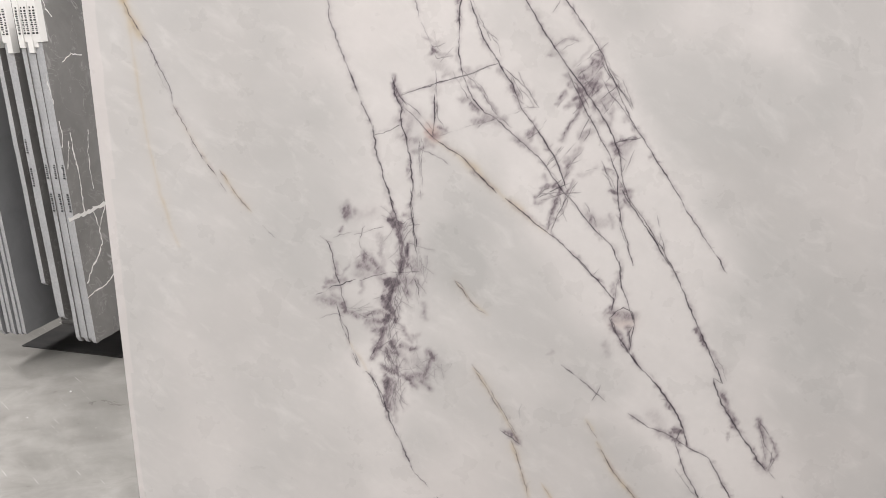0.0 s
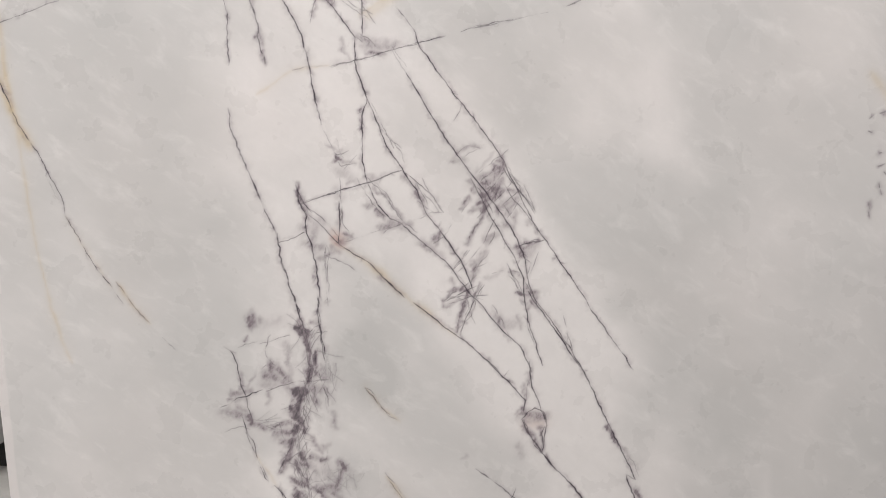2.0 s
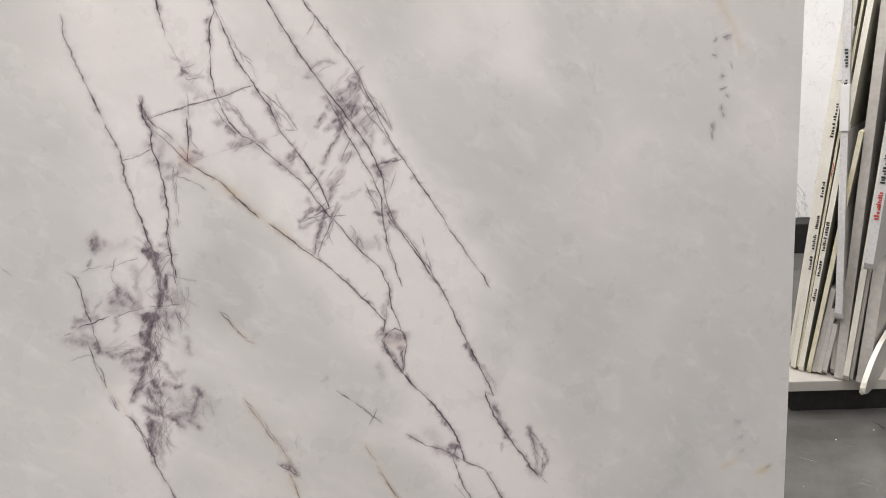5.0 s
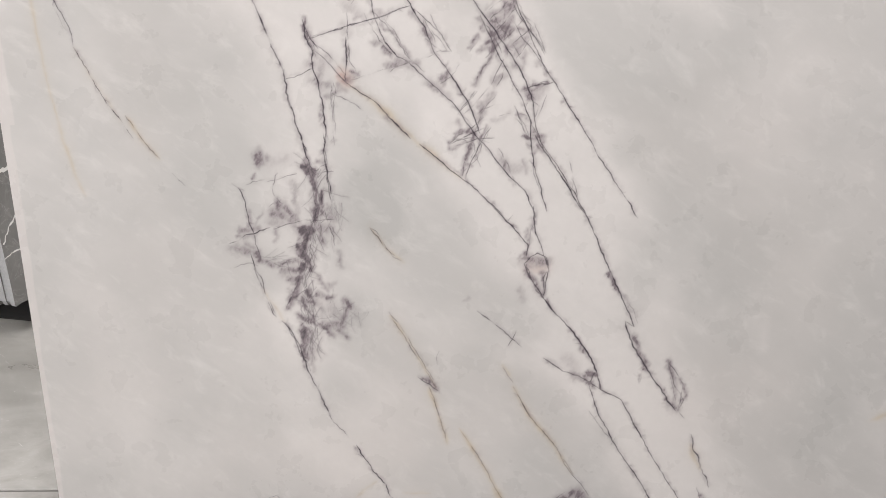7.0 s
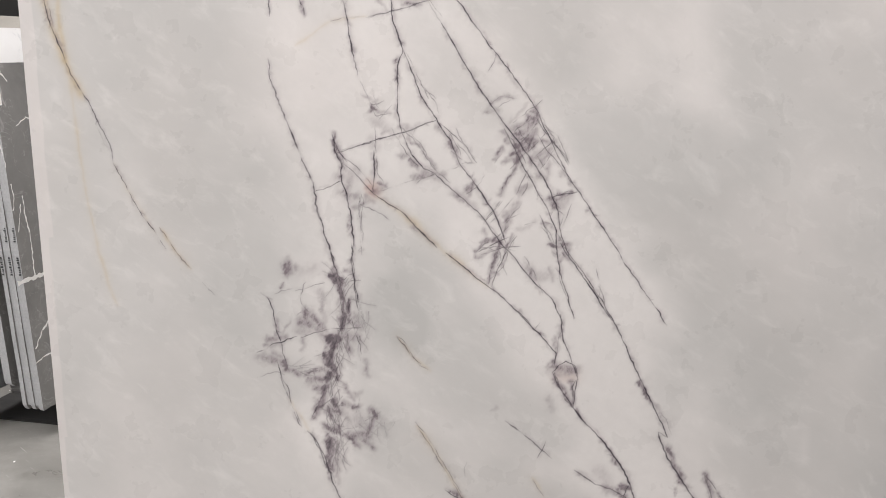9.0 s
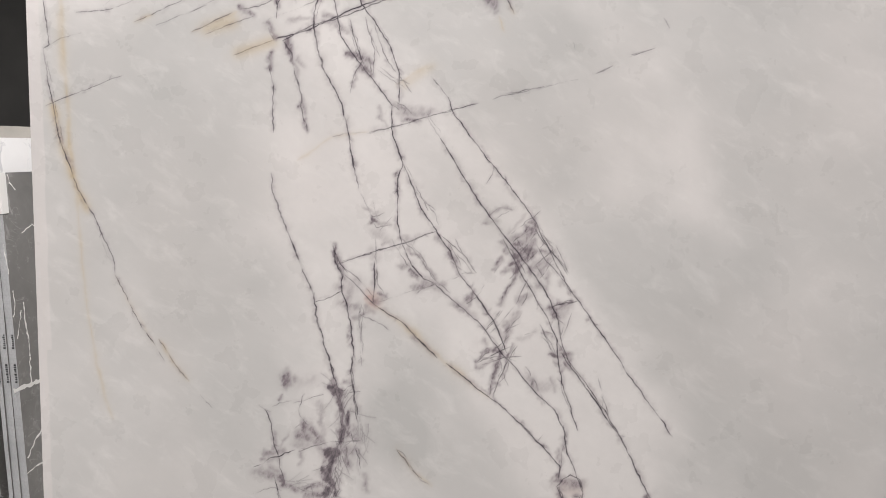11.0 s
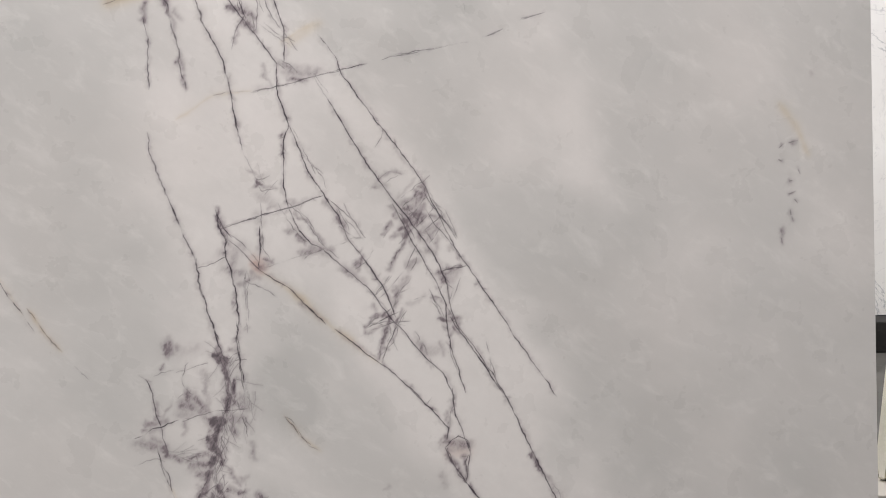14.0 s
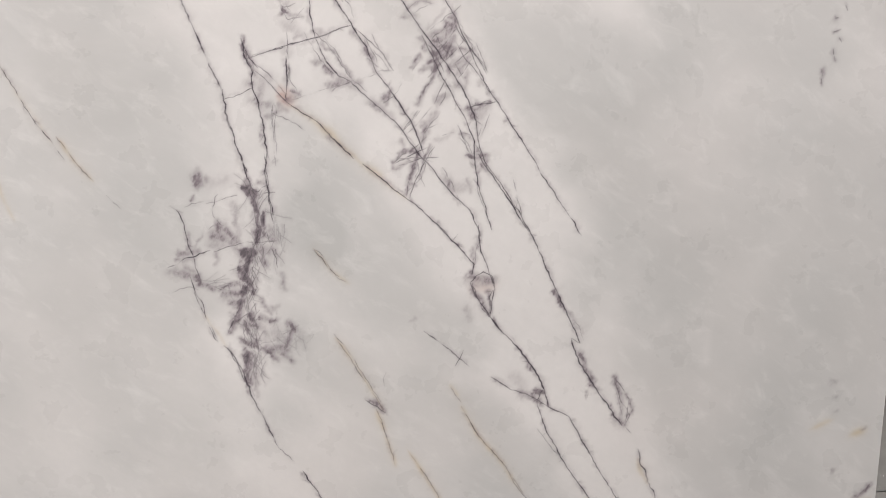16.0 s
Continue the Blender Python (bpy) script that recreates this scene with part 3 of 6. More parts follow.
# tip and the rust-red knot
bloom(5.2, 0.60, [(0.732, 1.216), (0.736, 1.196)])
bloom(6.5, 0.50, [(0.738, 1.201), (0.745, 1.162)])
crack(1.3, 0.50, [(0.749, 1.172), (0.753, 1.162), (0.754, 1.147)])
bloom(7.8, 0.36, [(0.741, 1.166), (0.756, 1.135)])
bloom(17.0, 0.22, [(0.747, 1.116), (0.782, 1.130)])
bloom(10.5, 0.30, [(0.751, 1.083), (0.768, 1.118)])
bloom(9.2, 0.30, [(0.754, 1.070), (0.780, 1.072)])
bloom(6.6, 0.30, [(0.775, 1.050), (0.807, 1.056)])
bloom(6.6, 0.26, [(0.802, 1.071), (0.823, 1.058)])
crack(1.3, 0.65, [(0.788, 1.072), (0.784, 1.047), (0.785, 1.018)])
crack(1.6, 0.65, [(0.795, 1.061), (0.799, 1.051)])
bloom(5.1, 0.50, [(0.831, 1.280), (0.839, 1.269)])
bloom(5.1, 0.40, [(0.822, 1.266), (0.843, 1.270)])
bloom(5.1, 0.26, [(0.842, 1.264), (0.869, 1.261)])
bloom(3.8, 0.26, [(0.812, 1.306), (0.840, 1.290)])
bloom(11.6, 0.15, [(0.836, 1.243), (0.870, 1.220)])
bloom(3.9, 0.36, [(0.844, 1.219), (0.857, 1.226)])
bloom(11.6, 0.18, [(0.821, 1.199), (0.836, 1.183)])
bloom(3.9, 0.50, [(0.824, 1.155), (0.831, 1.145)])
rust_haze(17.0, 0.50, [(0.816, 1.093), (0.822, 1.083)])
bloom(5.2, 0.45, [(0.836, 1.099), (0.853, 1.091)])
bloom(7.9, 0.30, [(0.824, 1.081), (0.846, 1.090)])
bloom(7.7, 0.26, [(0.886, 1.228), (0.915, 1.218)])
bloom(3.9, 0.36, [(0.907, 1.207), (0.932, 1.181), (0.951, 1.149), (0.970, 1.130)])
bloom(6.5, 0.30, [(0.890, 1.163), (0.914, 1.168)])
bloom(7.8, 0.42, [(0.909, 1.153), (0.926, 1.136)])
bloom(9.1, 0.40, [(0.921, 1.111), (0.958, 1.121)])
bloom(7.8, 0.36, [(0.942, 1.125), (0.983, 1.113)])
bloom(7.7, 0.55, [(1.001, 1.188), (1.016, 1.165)])
crack(1.3, 0.50, [(1.015, 1.191), (1.032, 1.172), (1.044, 1.155), (1.053, 1.142)])
crack(1.3, 0.42, [(1.053, 1.142), (1.036, 1.140), (1.021, 1.134)])
bloom(6.4, 0.30, [(1.018, 1.161), (1.025, 1.139)])
bloom(6.4, 0.30, [(0.983, 1.226), (0.998, 1.197)])
bloom(6.5, 0.45, [(1.034, 1.075), (1.058, 1.093)])
bloom(5.2, 0.40, [(1.059, 1.091), (1.046, 1.076), (1.025, 1.069)])
bloom(7.8, 0.30, [(1.011, 1.072), (1.040, 1.049)])
bloom(6.5, 0.20, [(1.051, 1.045), (1.060, 1.030)])
bloom(5.1, 0.25, [(0.946, 1.288), (0.961, 1.266)])
vein("dark", 2.2, 0.95, [(0.730, 1.217), (0.737, 1.177), (0.750, 1.149)], rough=1.6)
vein("dark", 1.4, 0.75, [(0.730, 1.212), (0.749, 1.171), (0.762, 1.154)])
vein("dark", 2.0, 0.9, [(0.748, 1.152), (0.749, 1.110), (0.763, 1.048), (0.769, 0.968), (0.762, 0.907), (0.771, 0.821)], rough=1.5)
vein("dark", 1.2, 0.6, [(0.789, 1.071), (0.788, 1.032), (0.786, 0.935)], gaps=0.35)
vein("dark", 1.2, 0.7, [(0.750, 1.151), (0.767, 1.138), (0.823, 1.075)], gaps=0.1)
vein("dark", 1.7, 0.85, [(0.827, 1.177), (0.826, 1.135), (0.824, 1.115), (0.820, 1.080)])
vein("dark", 1.2, 0.6, [(0.833, 1.221), (0.831, 1.176)], gaps=0.2)
vein("dark", 1.6, 0.9, [(0.823, 1.075), (0.883, 1.033), (0.959, 0.951), (0.964, 0.945)])
vein("dark", 1.6, 0.9, [(0.984, 0.933), (1.085, 0.846), (1.110, 0.828), (1.176, 0.760)])
vein("ochre", 6, 0.44, [(0.876, 1.038), (0.920, 0.998), (0.959, 0.953)])
vein("ochre", 5, 0.4, [(0.984, 0.933), (1.033, 0.898)])
vein("ochre", 2.4, 0.46, [(0.823, 1.075), (0.883, 1.033), (0.984, 0.933), (1.085, 0.846)])
vein("dark", 1.4, 0.7, [(0.752, 1.180), (0.822, 1.199), (0.904, 1.218), (0.976, 1.240)], gaps=0.05)
vein("dark", 1.5, 0.75, [(0.680, 1.087), (0.714, 1.096), (0.749, 1.110)])
vein("dark", 1.0, 0.3, [(0.823, 1.080), (0.948, 1.113), (1.055, 1.140)], gaps=0.5)
# pair of long veins with the hatched field between them
bloom(5.0, 0.40, [(1.097, 1.270), (1.114, 1.281), (1.133, 1.285), (1.150, 1.281)])
bloom(5.1, 0.25, [(1.089, 1.255), (1.118, 1.253)])
bloom(3.8, 0.20, [(1.145, 1.227), (1.180, 1.266)])
bloom(7.5, 0.50, [(1.201, 1.252), (1.209, 1.235)])
bloom(7.6, 0.50, [(1.184, 1.232), (1.209, 1.233)])
bloom(7.6, 0.40, [(1.189, 1.221), (1.211, 1.227)])
bloom(6.3, 0.32, [(1.145, 1.210), (1.193, 1.226)])
bloom(7.6, 0.40, [(1.155, 1.197), (1.199, 1.220)])
bloom(8.9, 0.45, [(1.164, 1.185), (1.201, 1.204)])
bloom(8.9, 0.55, [(1.160, 1.175), (1.188, 1.186)])
bloom(8.9, 0.50, [(1.172, 1.164), (1.200, 1.180)])
bloom(6.3, 0.40, [(1.125, 1.208), (1.139, 1.188)])
bloom(5.1, 0.40, [(1.133, 1.186), (1.149, 1.190)])
bloom(6.4, 0.50, [(1.147, 1.154), (1.172, 1.168)])
bloom(6.4, 0.50, [(1.162, 1.150), (1.154, 1.134)])
bloom(5.1, 0.30, [(1.126, 1.140), (1.150, 1.139)])
bloom(5.1, 0.40, [(1.103, 1.148), (1.124, 1.170)])
bloom(10.2, 0.35, [(1.191, 1.146), (1.225, 1.160)])
bloom(6.4, 0.35, [(1.209, 1.126), (1.236, 1.166)])
bloom(6.3, 0.35, [(1.215, 1.178), (1.244, 1.178)])
bloom(6.4, 0.30, [(1.222, 1.110), (1.231, 1.129)])
bloom(6.4, 0.35, [(1.202, 1.103), (1.220, 1.098)])
bloom(5.1, 0.35, [(1.259, 1.109), (1.268, 1.100)])
crack(1.3, 0.70, [(1.203, 1.205), (1.213, 1.184), (1.223, 1.165), (1.235, 1.149), (1.248, 1.133), (1.263, 1.112), (1.276, 1.092), (1.287, 1.072)])
crack(1.1, 0.50, [(1.207, 1.240), (1.220, 1.221), (1.230, 1.204), (1.239, 1.189)])
crack(1.1, 0.55, [(1.216, 1.209), (1.229, 1.193), (1.241, 1.177), (1.254, 1.160), (1.264, 1.142), (1.273, 1.126)])
crack(1.1, 0.40, [(1.160, 1.161), (1.179, 1.173), (1.198, 1.182)])
crack(1.1, 0.40, [(1.148, 1.129), (1.138, 1.108), (1.123, 1.079)])
bloom(5.1, 0.42, [(1.155, 1.133), (1.145, 1.111), (1.133, 1.097), (1.121, 1.078)])
bloom(6.5, 0.50, [(1.038, 1.069), (1.058, 1.087)])
crack(1.3, 0.75, [(1.080, 1.005), (1.088, 1.019), (1.099, 1.032), (1.113, 1.049)])
bloom(7.8, 0.65, [(1.105, 0.960), (1.113, 0.949)])
bloom(3.9, 0.45, [(1.049, 0.932), (1.064, 0.946), (1.081, 0.959), (1.104, 0.965)])
bloom(5.2, 0.30, [(1.055, 0.923), (1.104, 0.939)])
crack(1.4, 0.75, [(1.126, 0.942), (1.135, 0.954), (1.145, 0.968)])
bloom(3.9, 0.40, [(1.126, 0.942), (1.145, 0.968)])
bloom(5.2, 0.50, [(1.109, 0.945), (1.100, 0.922), (1.092, 0.899), (1.085, 0.873), (1.081, 0.853)])
crack(1.3, 0.45, [(1.109, 0.945), (1.100, 0.922), (1.092, 0.899), (1.085, 0.873), (1.081, 0.853)])
bloom(3.9, 0.30, [(1.122, 0.938), (1.119, 0.919), (1.115, 0.898)])
bloom(5.3, 0.45, [(1.092, 0.878), (1.106, 0.881)])
bloom(6.5, 0.45, [(1.122, 0.981), (1.133, 1.014)])
bloom(6.5, 0.30, [(1.133, 1.012), (1.155, 1.046)])
bloom(7.8, 0.40, [(1.127, 1.019), (1.135, 1.002)])
bloom(6.4, 0.40, [(1.115, 1.065), (1.124, 1.088)])
bloom(7.7, 0.35, [(1.158, 1.065), (1.181, 1.080)])
bloom(6.5, 0.30, [(1.072, 0.981), (1.078, 0.971)])
bloom(3.9, 0.35, [(1.083, 1.042), (1.093, 1.048)])
bloom(6.5, 0.14, [(1.158, 0.982), (1.194, 1.003)])
bloom(10.2, 0.50, [(1.229, 1.053), (1.236, 1.034)])
bloom(7.7, 0.42, [(1.236, 1.042), (1.256, 1.053)])
crack(1.5, 0.60, [(1.230, 1.056), (1.246, 1.057), (1.261, 1.064), (1.276, 1.065), (1.290, 1.062)])
bloom(5.1, 0.50, [(1.249, 1.058), (1.276, 1.065)])
bloom(11.5, 0.25, [(1.254, 1.036), (1.269, 1.057)])
bloom(10.3, 0.14, [(1.253, 1.017), (1.257, 1.002)])
bloom(5.2, 0.36, [(1.209, 0.992), (1.232, 0.982)])
bloom(6.5, 0.50, [(1.230, 0.943), (1.270, 0.939)])
bloom(7.8, 0.45, [(1.249, 0.951), (1.268, 0.928)])
bloom(5.2, 0.50, [(1.255, 0.924), (1.269, 0.912)])
bloom(3.9, 0.36, [(1.245, 0.906), (1.252, 0.915)])
bloom(10.5, 0.36, [(1.178, 0.887), (1.188, 0.870)])
bloom(10.5, 0.20, [(1.197, 0.871), (1.228, 0.871)])
bloom(5.2, 0.26, [(1.224, 0.886), (1.229, 0.861)])
vein("dark", 1.3, 0.5, [(0.979, 1.601), (1.017, 1.550)], gaps=0.2)
vein("dark", 1.6, 0.9, [(1.017, 1.550), (1.028, 1.513), (1.086, 1.425), (1.137, 1.351), (1.140, 1.349), (1.190, 1.277), (1.211, 1.238)])
vein("dark", 1.5, 0.85, [(1.211, 1.238), (1.265, 1.111), (1.304, 1.049), (1.336, 0.996), (1.385, 0.919)])
vein("dark", 1.4, 0.8, [(1.385, 0.919), (1.416, 0.866), (1.459, 0.800), (1.491, 0.748)], gaps=0.08, rough=1.4)
vein("dark", 1.1, 0.4, [(0.966, 1.507), (0.995, 1.456)])
vein("dark", 1.8, 0.95, [(0.995, 1.456), (1.049, 1.355), (1.073, 1.313), (1.073, 1.309), (1.097, 1.274), (1.142, 1.210), (1.184, 1.150), (1.220, 1.088), (1.247, 1.022), (1.252, 0.965), (1.271, 0.911)])
vein("dark", 2.2, 0.95, [(1.251, 0.947), (1.271, 0.911), (1.323, 0.836), (1.366, 0.762)])
vein("dark", 1.4, 0.8, [(1.259, 0.937), (1.303, 0.874), (1.345, 0.808), (1.374, 0.752)])
vein("dark", 1.6, 0.85, [(1.130, 1.214), (1.165, 1.134), (1.209, 1.053), (1.240, 0.982), (1.242, 0.930), (1.247, 0.878), (1.266, 0.817), (1.278, 0.769)])
vein("dark", 1.2, 0.6, [(1.206, 1.013), (1.230, 0.948), (1.242, 0.930)], gaps=0.15)
vein("dark", 1.3, 0.7, [(1.204, 1.234), (1.242, 1.174), (1.274, 1.133)])
vein("dark", 1.1, 0.5, [(1.219, 1.220), (1.250, 1.193), (1.274, 1.133)], gaps=0.2)
vein("dark", 1.4, 0.75, [(1.229, 1.053), (1.262, 1.062), (1.292, 1.065)], rough=1.8)
vein("dark", 1.1, 0.5, [(1.330, 0.892), (1.341, 0.847), (1.336, 0.815)], gaps=0.2)
vein("dark", 1.3, 0.6, [(1.054, 0.930), (1.088, 0.947), (1.134, 0.965)], gaps=0.1)
vein("dark", 1.3, 0.6, [(1.067, 0.926), (1.120, 0.942), (1.159, 0.942)], gaps=0.1)
vein("dark", 1.4, 0.7, [(1.089, 0.850), (1.104, 0.889), (1.138, 0.952), (1.150, 0.967)])
vein("dark", 1.1, 0.55, [(1.083, 0.864), (1.117, 0.895), (1.133, 0.939)], gaps=0.2)
vein("dark", 1.2, 0.5, [(1.061, 0.942), (1.113, 0.944), (1.145, 0.932)])
vein("dark", 1.2, 0.55, [(1.086, 1.012), (1.116, 1.050)], gaps=0.1)
vein("dark", 1.2, 0.55, [(1.090, 0.999), (1.111, 1.017), (1.152, 1.061), (1.181, 1.118)], gaps=0.3)
# long broken line
vein("dark", 1.1, 0.5, [(0.741, 1.474), (0.782, 1.481), (0.830, 1.478), (0.896, 1.491), (0.966, 1.507)], gaps=0.3)
vein("dark", 1.4, 0.8, [(0.966, 1.507), (1.084, 1.533)], gaps=0.08)
vein("dark", 1.2, 0.6, [(1.120, 1.539), (1.150, 1.546), (1.200, 1.553)], gaps=0.1)
vein("dark", 1.3, 0.75, [(1.150, 1.546), (1.244, 1.562)], gaps=0.1)
vein("dark", 1.0, 0.35, [(1.244, 1.562), (1.317, 1.573)], gaps=0.4)
vein("dark", 1.2, 0.6, [(1.362, 1.584), (1.398, 1.600)])
vein("dark", 1.2, 0.6, [(1.437, 1.618), (1.497, 1.635)], gaps=0.05)
vein("ochre", 2.0, 0.34, [(0.653, 1.421), (0.741, 1.474), (0.829, 1.481)])
vein("dark", 1.2, 0.5, [(1.518, 1.702), (1.530, 1.678)])
vein("dark", 1.0, 0.3, [(1.311, 1.665), (1.314, 1.644)])
# brecciated cluster
crack(1.6, 0.85, [(0.709, 0.952), (0.715, 0.933), (0.721, 0.909), (0.726, 0.890), (0.732, 0.879)])
crack(1.5, 0.85, [(0.763, 0.963), (0.763, 0.928), (0.764, 0.902), (0.765, 0.883), (0.765, 0.860), (0.767, 0.844), (0.769, 0.823), (0.771, 0.800)])
crack(1.4, 0.80, [(0.732, 0.879), (0.743, 0.877), (0.753, 0.885), (0.767, 0.892)])
crack(1.3, 0.55, [(0.732, 0.866), (0.745, 0.869), (0.761, 0.873), (0.780, 0.874)])
crack(1.3, 0.60, [(0.621, 0.852), (0.644, 0.858), (0.669, 0.865), (0.693, 0.871)])
crack(1.2, 0.35, [(0.570, 0.846), (0.587, 0.853), (0.622, 0.860)])
crack(1.4, 0.65, [(0.632, 0.837), (0.639, 0.852), (0.642, 0.867), (0.649, 0.873)])
crack(1.3, 0.50, [(0.632, 0.837), (0.635, 0.823), (0.642, 0.813)])
crack(1.7, 0.75, [(0.642, 0.813), (0.648, 0.804), (0.658, 0.799)])
crack(1.3, 0.45, [(0.617, 0.789), (0.626, 0.798), (0.632, 0.801)])
crack(1.4, 0.85, [(0.535, 0.855), (0.549, 0.840), (0.559, 0.824), (0.565, 0.807), (0.568, 0.785), (0.569, 0.761), (0.574, 0.740), (0.579, 0.724), (0.583, 0.703), (0.589, 0.678), (0.592, 0.670)])
crack(1.6, 0.80, [(0.518, 0.705), (0.541, 0.715), (0.558, 0.726), (0.574, 0.729), (0.596, 0.736), (0.619, 0.742)])
crack(1.3, 0.60, [(0.628, 0.739), (0.650, 0.744), (0.672, 0.750), (0.688, 0.755), (0.710, 0.758), (0.734, 0.758), (0.760, 0.757), (0.776, 0.759)])
crack(1.4, 0.60, [(0.726, 0.890), (0.721, 0.874), (0.729, 0.858), (0.729, 0.834), (0.731, 0.810), (0.736, 0.787), (0.730, 0.765), (0.723, 0.747), (0.713, 0.730), (0.706, 0.714), (0.702, 0.697), (0.694, 0.679), (0.687, 0.666)])
crack(1.7, 0.70, [(0.749, 0.830), (0.751, 0.810), (0.748, 0.794)])
crack(1.3, 0.60, [(0.754, 0.783), (0.757, 0.764), (0.764, 0.739), (0.770, 0.719), (0.773, 0.695)])
crack(1.3, 0.50, [(0.718, 0.734), (0.725, 0.716), (0.726, 0.699)])
crack(1.3, 0.45, [(0.740, 0.834), (0.743, 0.813), (0.736, 0.787)])
crack(1.2, 0.40, [(0.739, 0.756), (0.742, 0.733), (0.736, 0.710)])
bloom(9.1, 0.50, [(0.604, 0.919), (0.609, 0.895)])
bloom(6.5, 0.25, [(0.608, 0.934), (0.614, 0.909)])
bloom(5.2, 0.30, [(0.623, 0.909), (0.624, 0.900)])
bloom(3.3, 0.50, [(0.588, 0.864), (0.598, 0.873)])
bloom(9.1, 0.75, [(0.715, 0.887), (0.719, 0.867)])
bloom(9.2, 0.60, [(0.731, 0.874), (0.733, 0.845)])
bloom(6.5, 0.40, [(0.713, 0.905), (0.716, 0.894)])
bloom(5.2, 0.30, [(0.743, 0.901), (0.761, 0.896)])
bloom(6.6, 0.65, [(0.730, 0.837), (0.732, 0.801)])
bloom(5.9, 0.65, [(0.750, 0.827), (0.750, 0.794)])
bloom(9.3, 0.45, [(0.737, 0.794), (0.757, 0.773)])
bloom(9.3, 0.75, [(0.730, 0.784), (0.734, 0.762)])
bloom(10.6, 0.30, [(0.756, 0.773), (0.771, 0.758)])
bloom(6.6, 0.30, [(0.766, 0.793), (0.777, 0.763)])
bloom(10.6, 0.45, [(0.647, 0.800), (0.636, 0.777)])
bloom(10.6, 0.42, [(0.658, 0.796), (0.681, 0.769)])
bloom(17.2, 0.34, [(0.640, 0.777), (0.670, 0.758)])
bloom(10.6, 0.25, [(0.627, 0.754), (0.687, 0.755)])
bloom(6.6, 0.35, [(0.682, 0.775), (0.693, 0.752)])
bloom(5.3, 0.30, [(0.632, 0.736), (0.632, 0.710)])
bloom(6.7, 0.30, [(0.679, 0.744), (0.690, 0.717)])
bloom(5.3, 0.40, [(0.550, 0.737), (0.595, 0.742)])
bloom(5.3, 0.30, [(0.541, 0.722), (0.587, 0.730)])
bloom(5.3, 0.30, [(0.573, 0.781), (0.573, 0.742)])
bloom(4.0, 0.28, [(0.602, 0.780), (0.581, 0.742)])
bloom(10.7, 0.36, [(0.525, 0.694), (0.585, 0.681)])
bloom(6.7, 0.30, [(0.552, 0.709), (0.576, 0.695)])
bloom(7.9, 0.20, [(0.676, 0.852), (0.690, 0.822)])
bloom(6.6, 0.25, [(0.687, 0.835), (0.691, 0.775)])
bloom(14.3, 0.14, [(0.630, 0.895), (0.676, 0.909)])
bloom(10.7, 0.90, [(0.698, 0.730), (0.718, 0.735)])
bloom(9.4, 0.85, [(0.707, 0.722), (0.699, 0.693)])
bloom(5.4, 0.40, [(0.686, 0.703), (0.679, 0.678)])
bloom(12.0, 0.36, [(0.726, 0.747), (0.758, 0.733)])
bloom(9.3, 0.36, [(0.736, 0.733), (0.745, 0.699)])
bloom(5.3, 0.30, [(0.766, 0.742), (0.772, 0.717)])
bloom(10.7, 0.75, [(0.688, 0.689), (0.699, 0.665)])
bloom(8.1, 0.55, [(0.703, 0.668), (0.710, 0.636)])
bloom(8.1, 0.65, [(0.691, 0.648), (0.681, 0.617)])
crack(1.3, 0.50, [(0.631, 0.651), (0.658, 0.655), (0.677, 0.660), (0.688, 0.666)])
crack(1.3, 0.45, [(0.615, 0.659), (0.637, 0.646), (0.666, 0.641)])
bloom(8.1, 0.42, [(0.584, 0.662), (0.620, 0.651)])
bloom(6.7, 0.55, [(0.580, 0.681), (0.586, 0.667)])
bloom(6.7, 0.42, [(0.633, 0.651), (0.680, 0.658)])
bloom(10.8, 0.42, [(0.646, 0.632), (0.678, 0.639)])
bloom(9.5, 0.42, [(0.662, 0.610), (0.680, 0.625)])
crack(1.2, 0.40, [(0.516, 0.643), (0.543, 0.652), (0.566, 0.654), (0.583, 0.648)])
crack(1.6, 0.85, [(0.567, 0.679), (0.571, 0.662), (0.577, 0.641), (0.586, 0.622), (0.592, 0.602), (0.595, 0.577)])
crack(1.1, 0.35, [(0.595, 0.577), (0.600, 0.562)])
crack(1.8, 0.90, [(0.606, 0.555), (0.612, 0.538), (0.618, 0.522)])
crack(1.7, 0.90, [(0.631, 0.508), (0.643, 0.493), (0.652, 0.474), (0.660, 0.462), (0.664, 0.444), (0.668, 0.426), (0.678, 0.414), (0.686, 0.396), (0.693, 0.376)])
crack(1.6, 0.60, [(0.685, 0.631), (0.681, 0.610), (0.672, 0.589), (0.664, 0.572), (0.654, 0.557), (0.645, 0.544)])
bloom(8.1, 0.65, [(0.682, 0.620), (0.668, 0.582)])
bloom(8.2, 0.60, [(0.668, 0.582), (0.646, 0.542)])
crack(1.4, 0.50, [(0.698, 0.619), (0.691, 0.603), (0.694, 0.588)])
crack(1.5, 0.60, [(0.709, 0.616), (0.712, 0.588), (0.704, 0.567)])
bloom(9.5, 0.65, [(0.699, 0.584), (0.704, 0.568)])
bloom(9.6, 0.55, [(0.681, 0.563), (0.691, 0.543)])
bloom(10.9, 0.45, [(0.704, 0.565), (0.715, 0.551)])
crack(1.5, 0.65, [(0.696, 0.548), (0.701, 0.524), (0.705, 0.506)])
crack(1.5, 0.55, [(0.679, 0.556), (0.682, 0.531), (0.679, 0.505)])
bloom(9.6, 0.55, [(0.677, 0.517), (0.701, 0.509)])
bloom(6.9, 0.50, [(0.706, 0.519), (0.711, 0.500)])
bloom(6.9, 0.40, [(0.678, 0.498), (0.680, 0.470)])
bloom(11.1, 0.60, [(0.686, 0.483), (0.681, 0.426)])
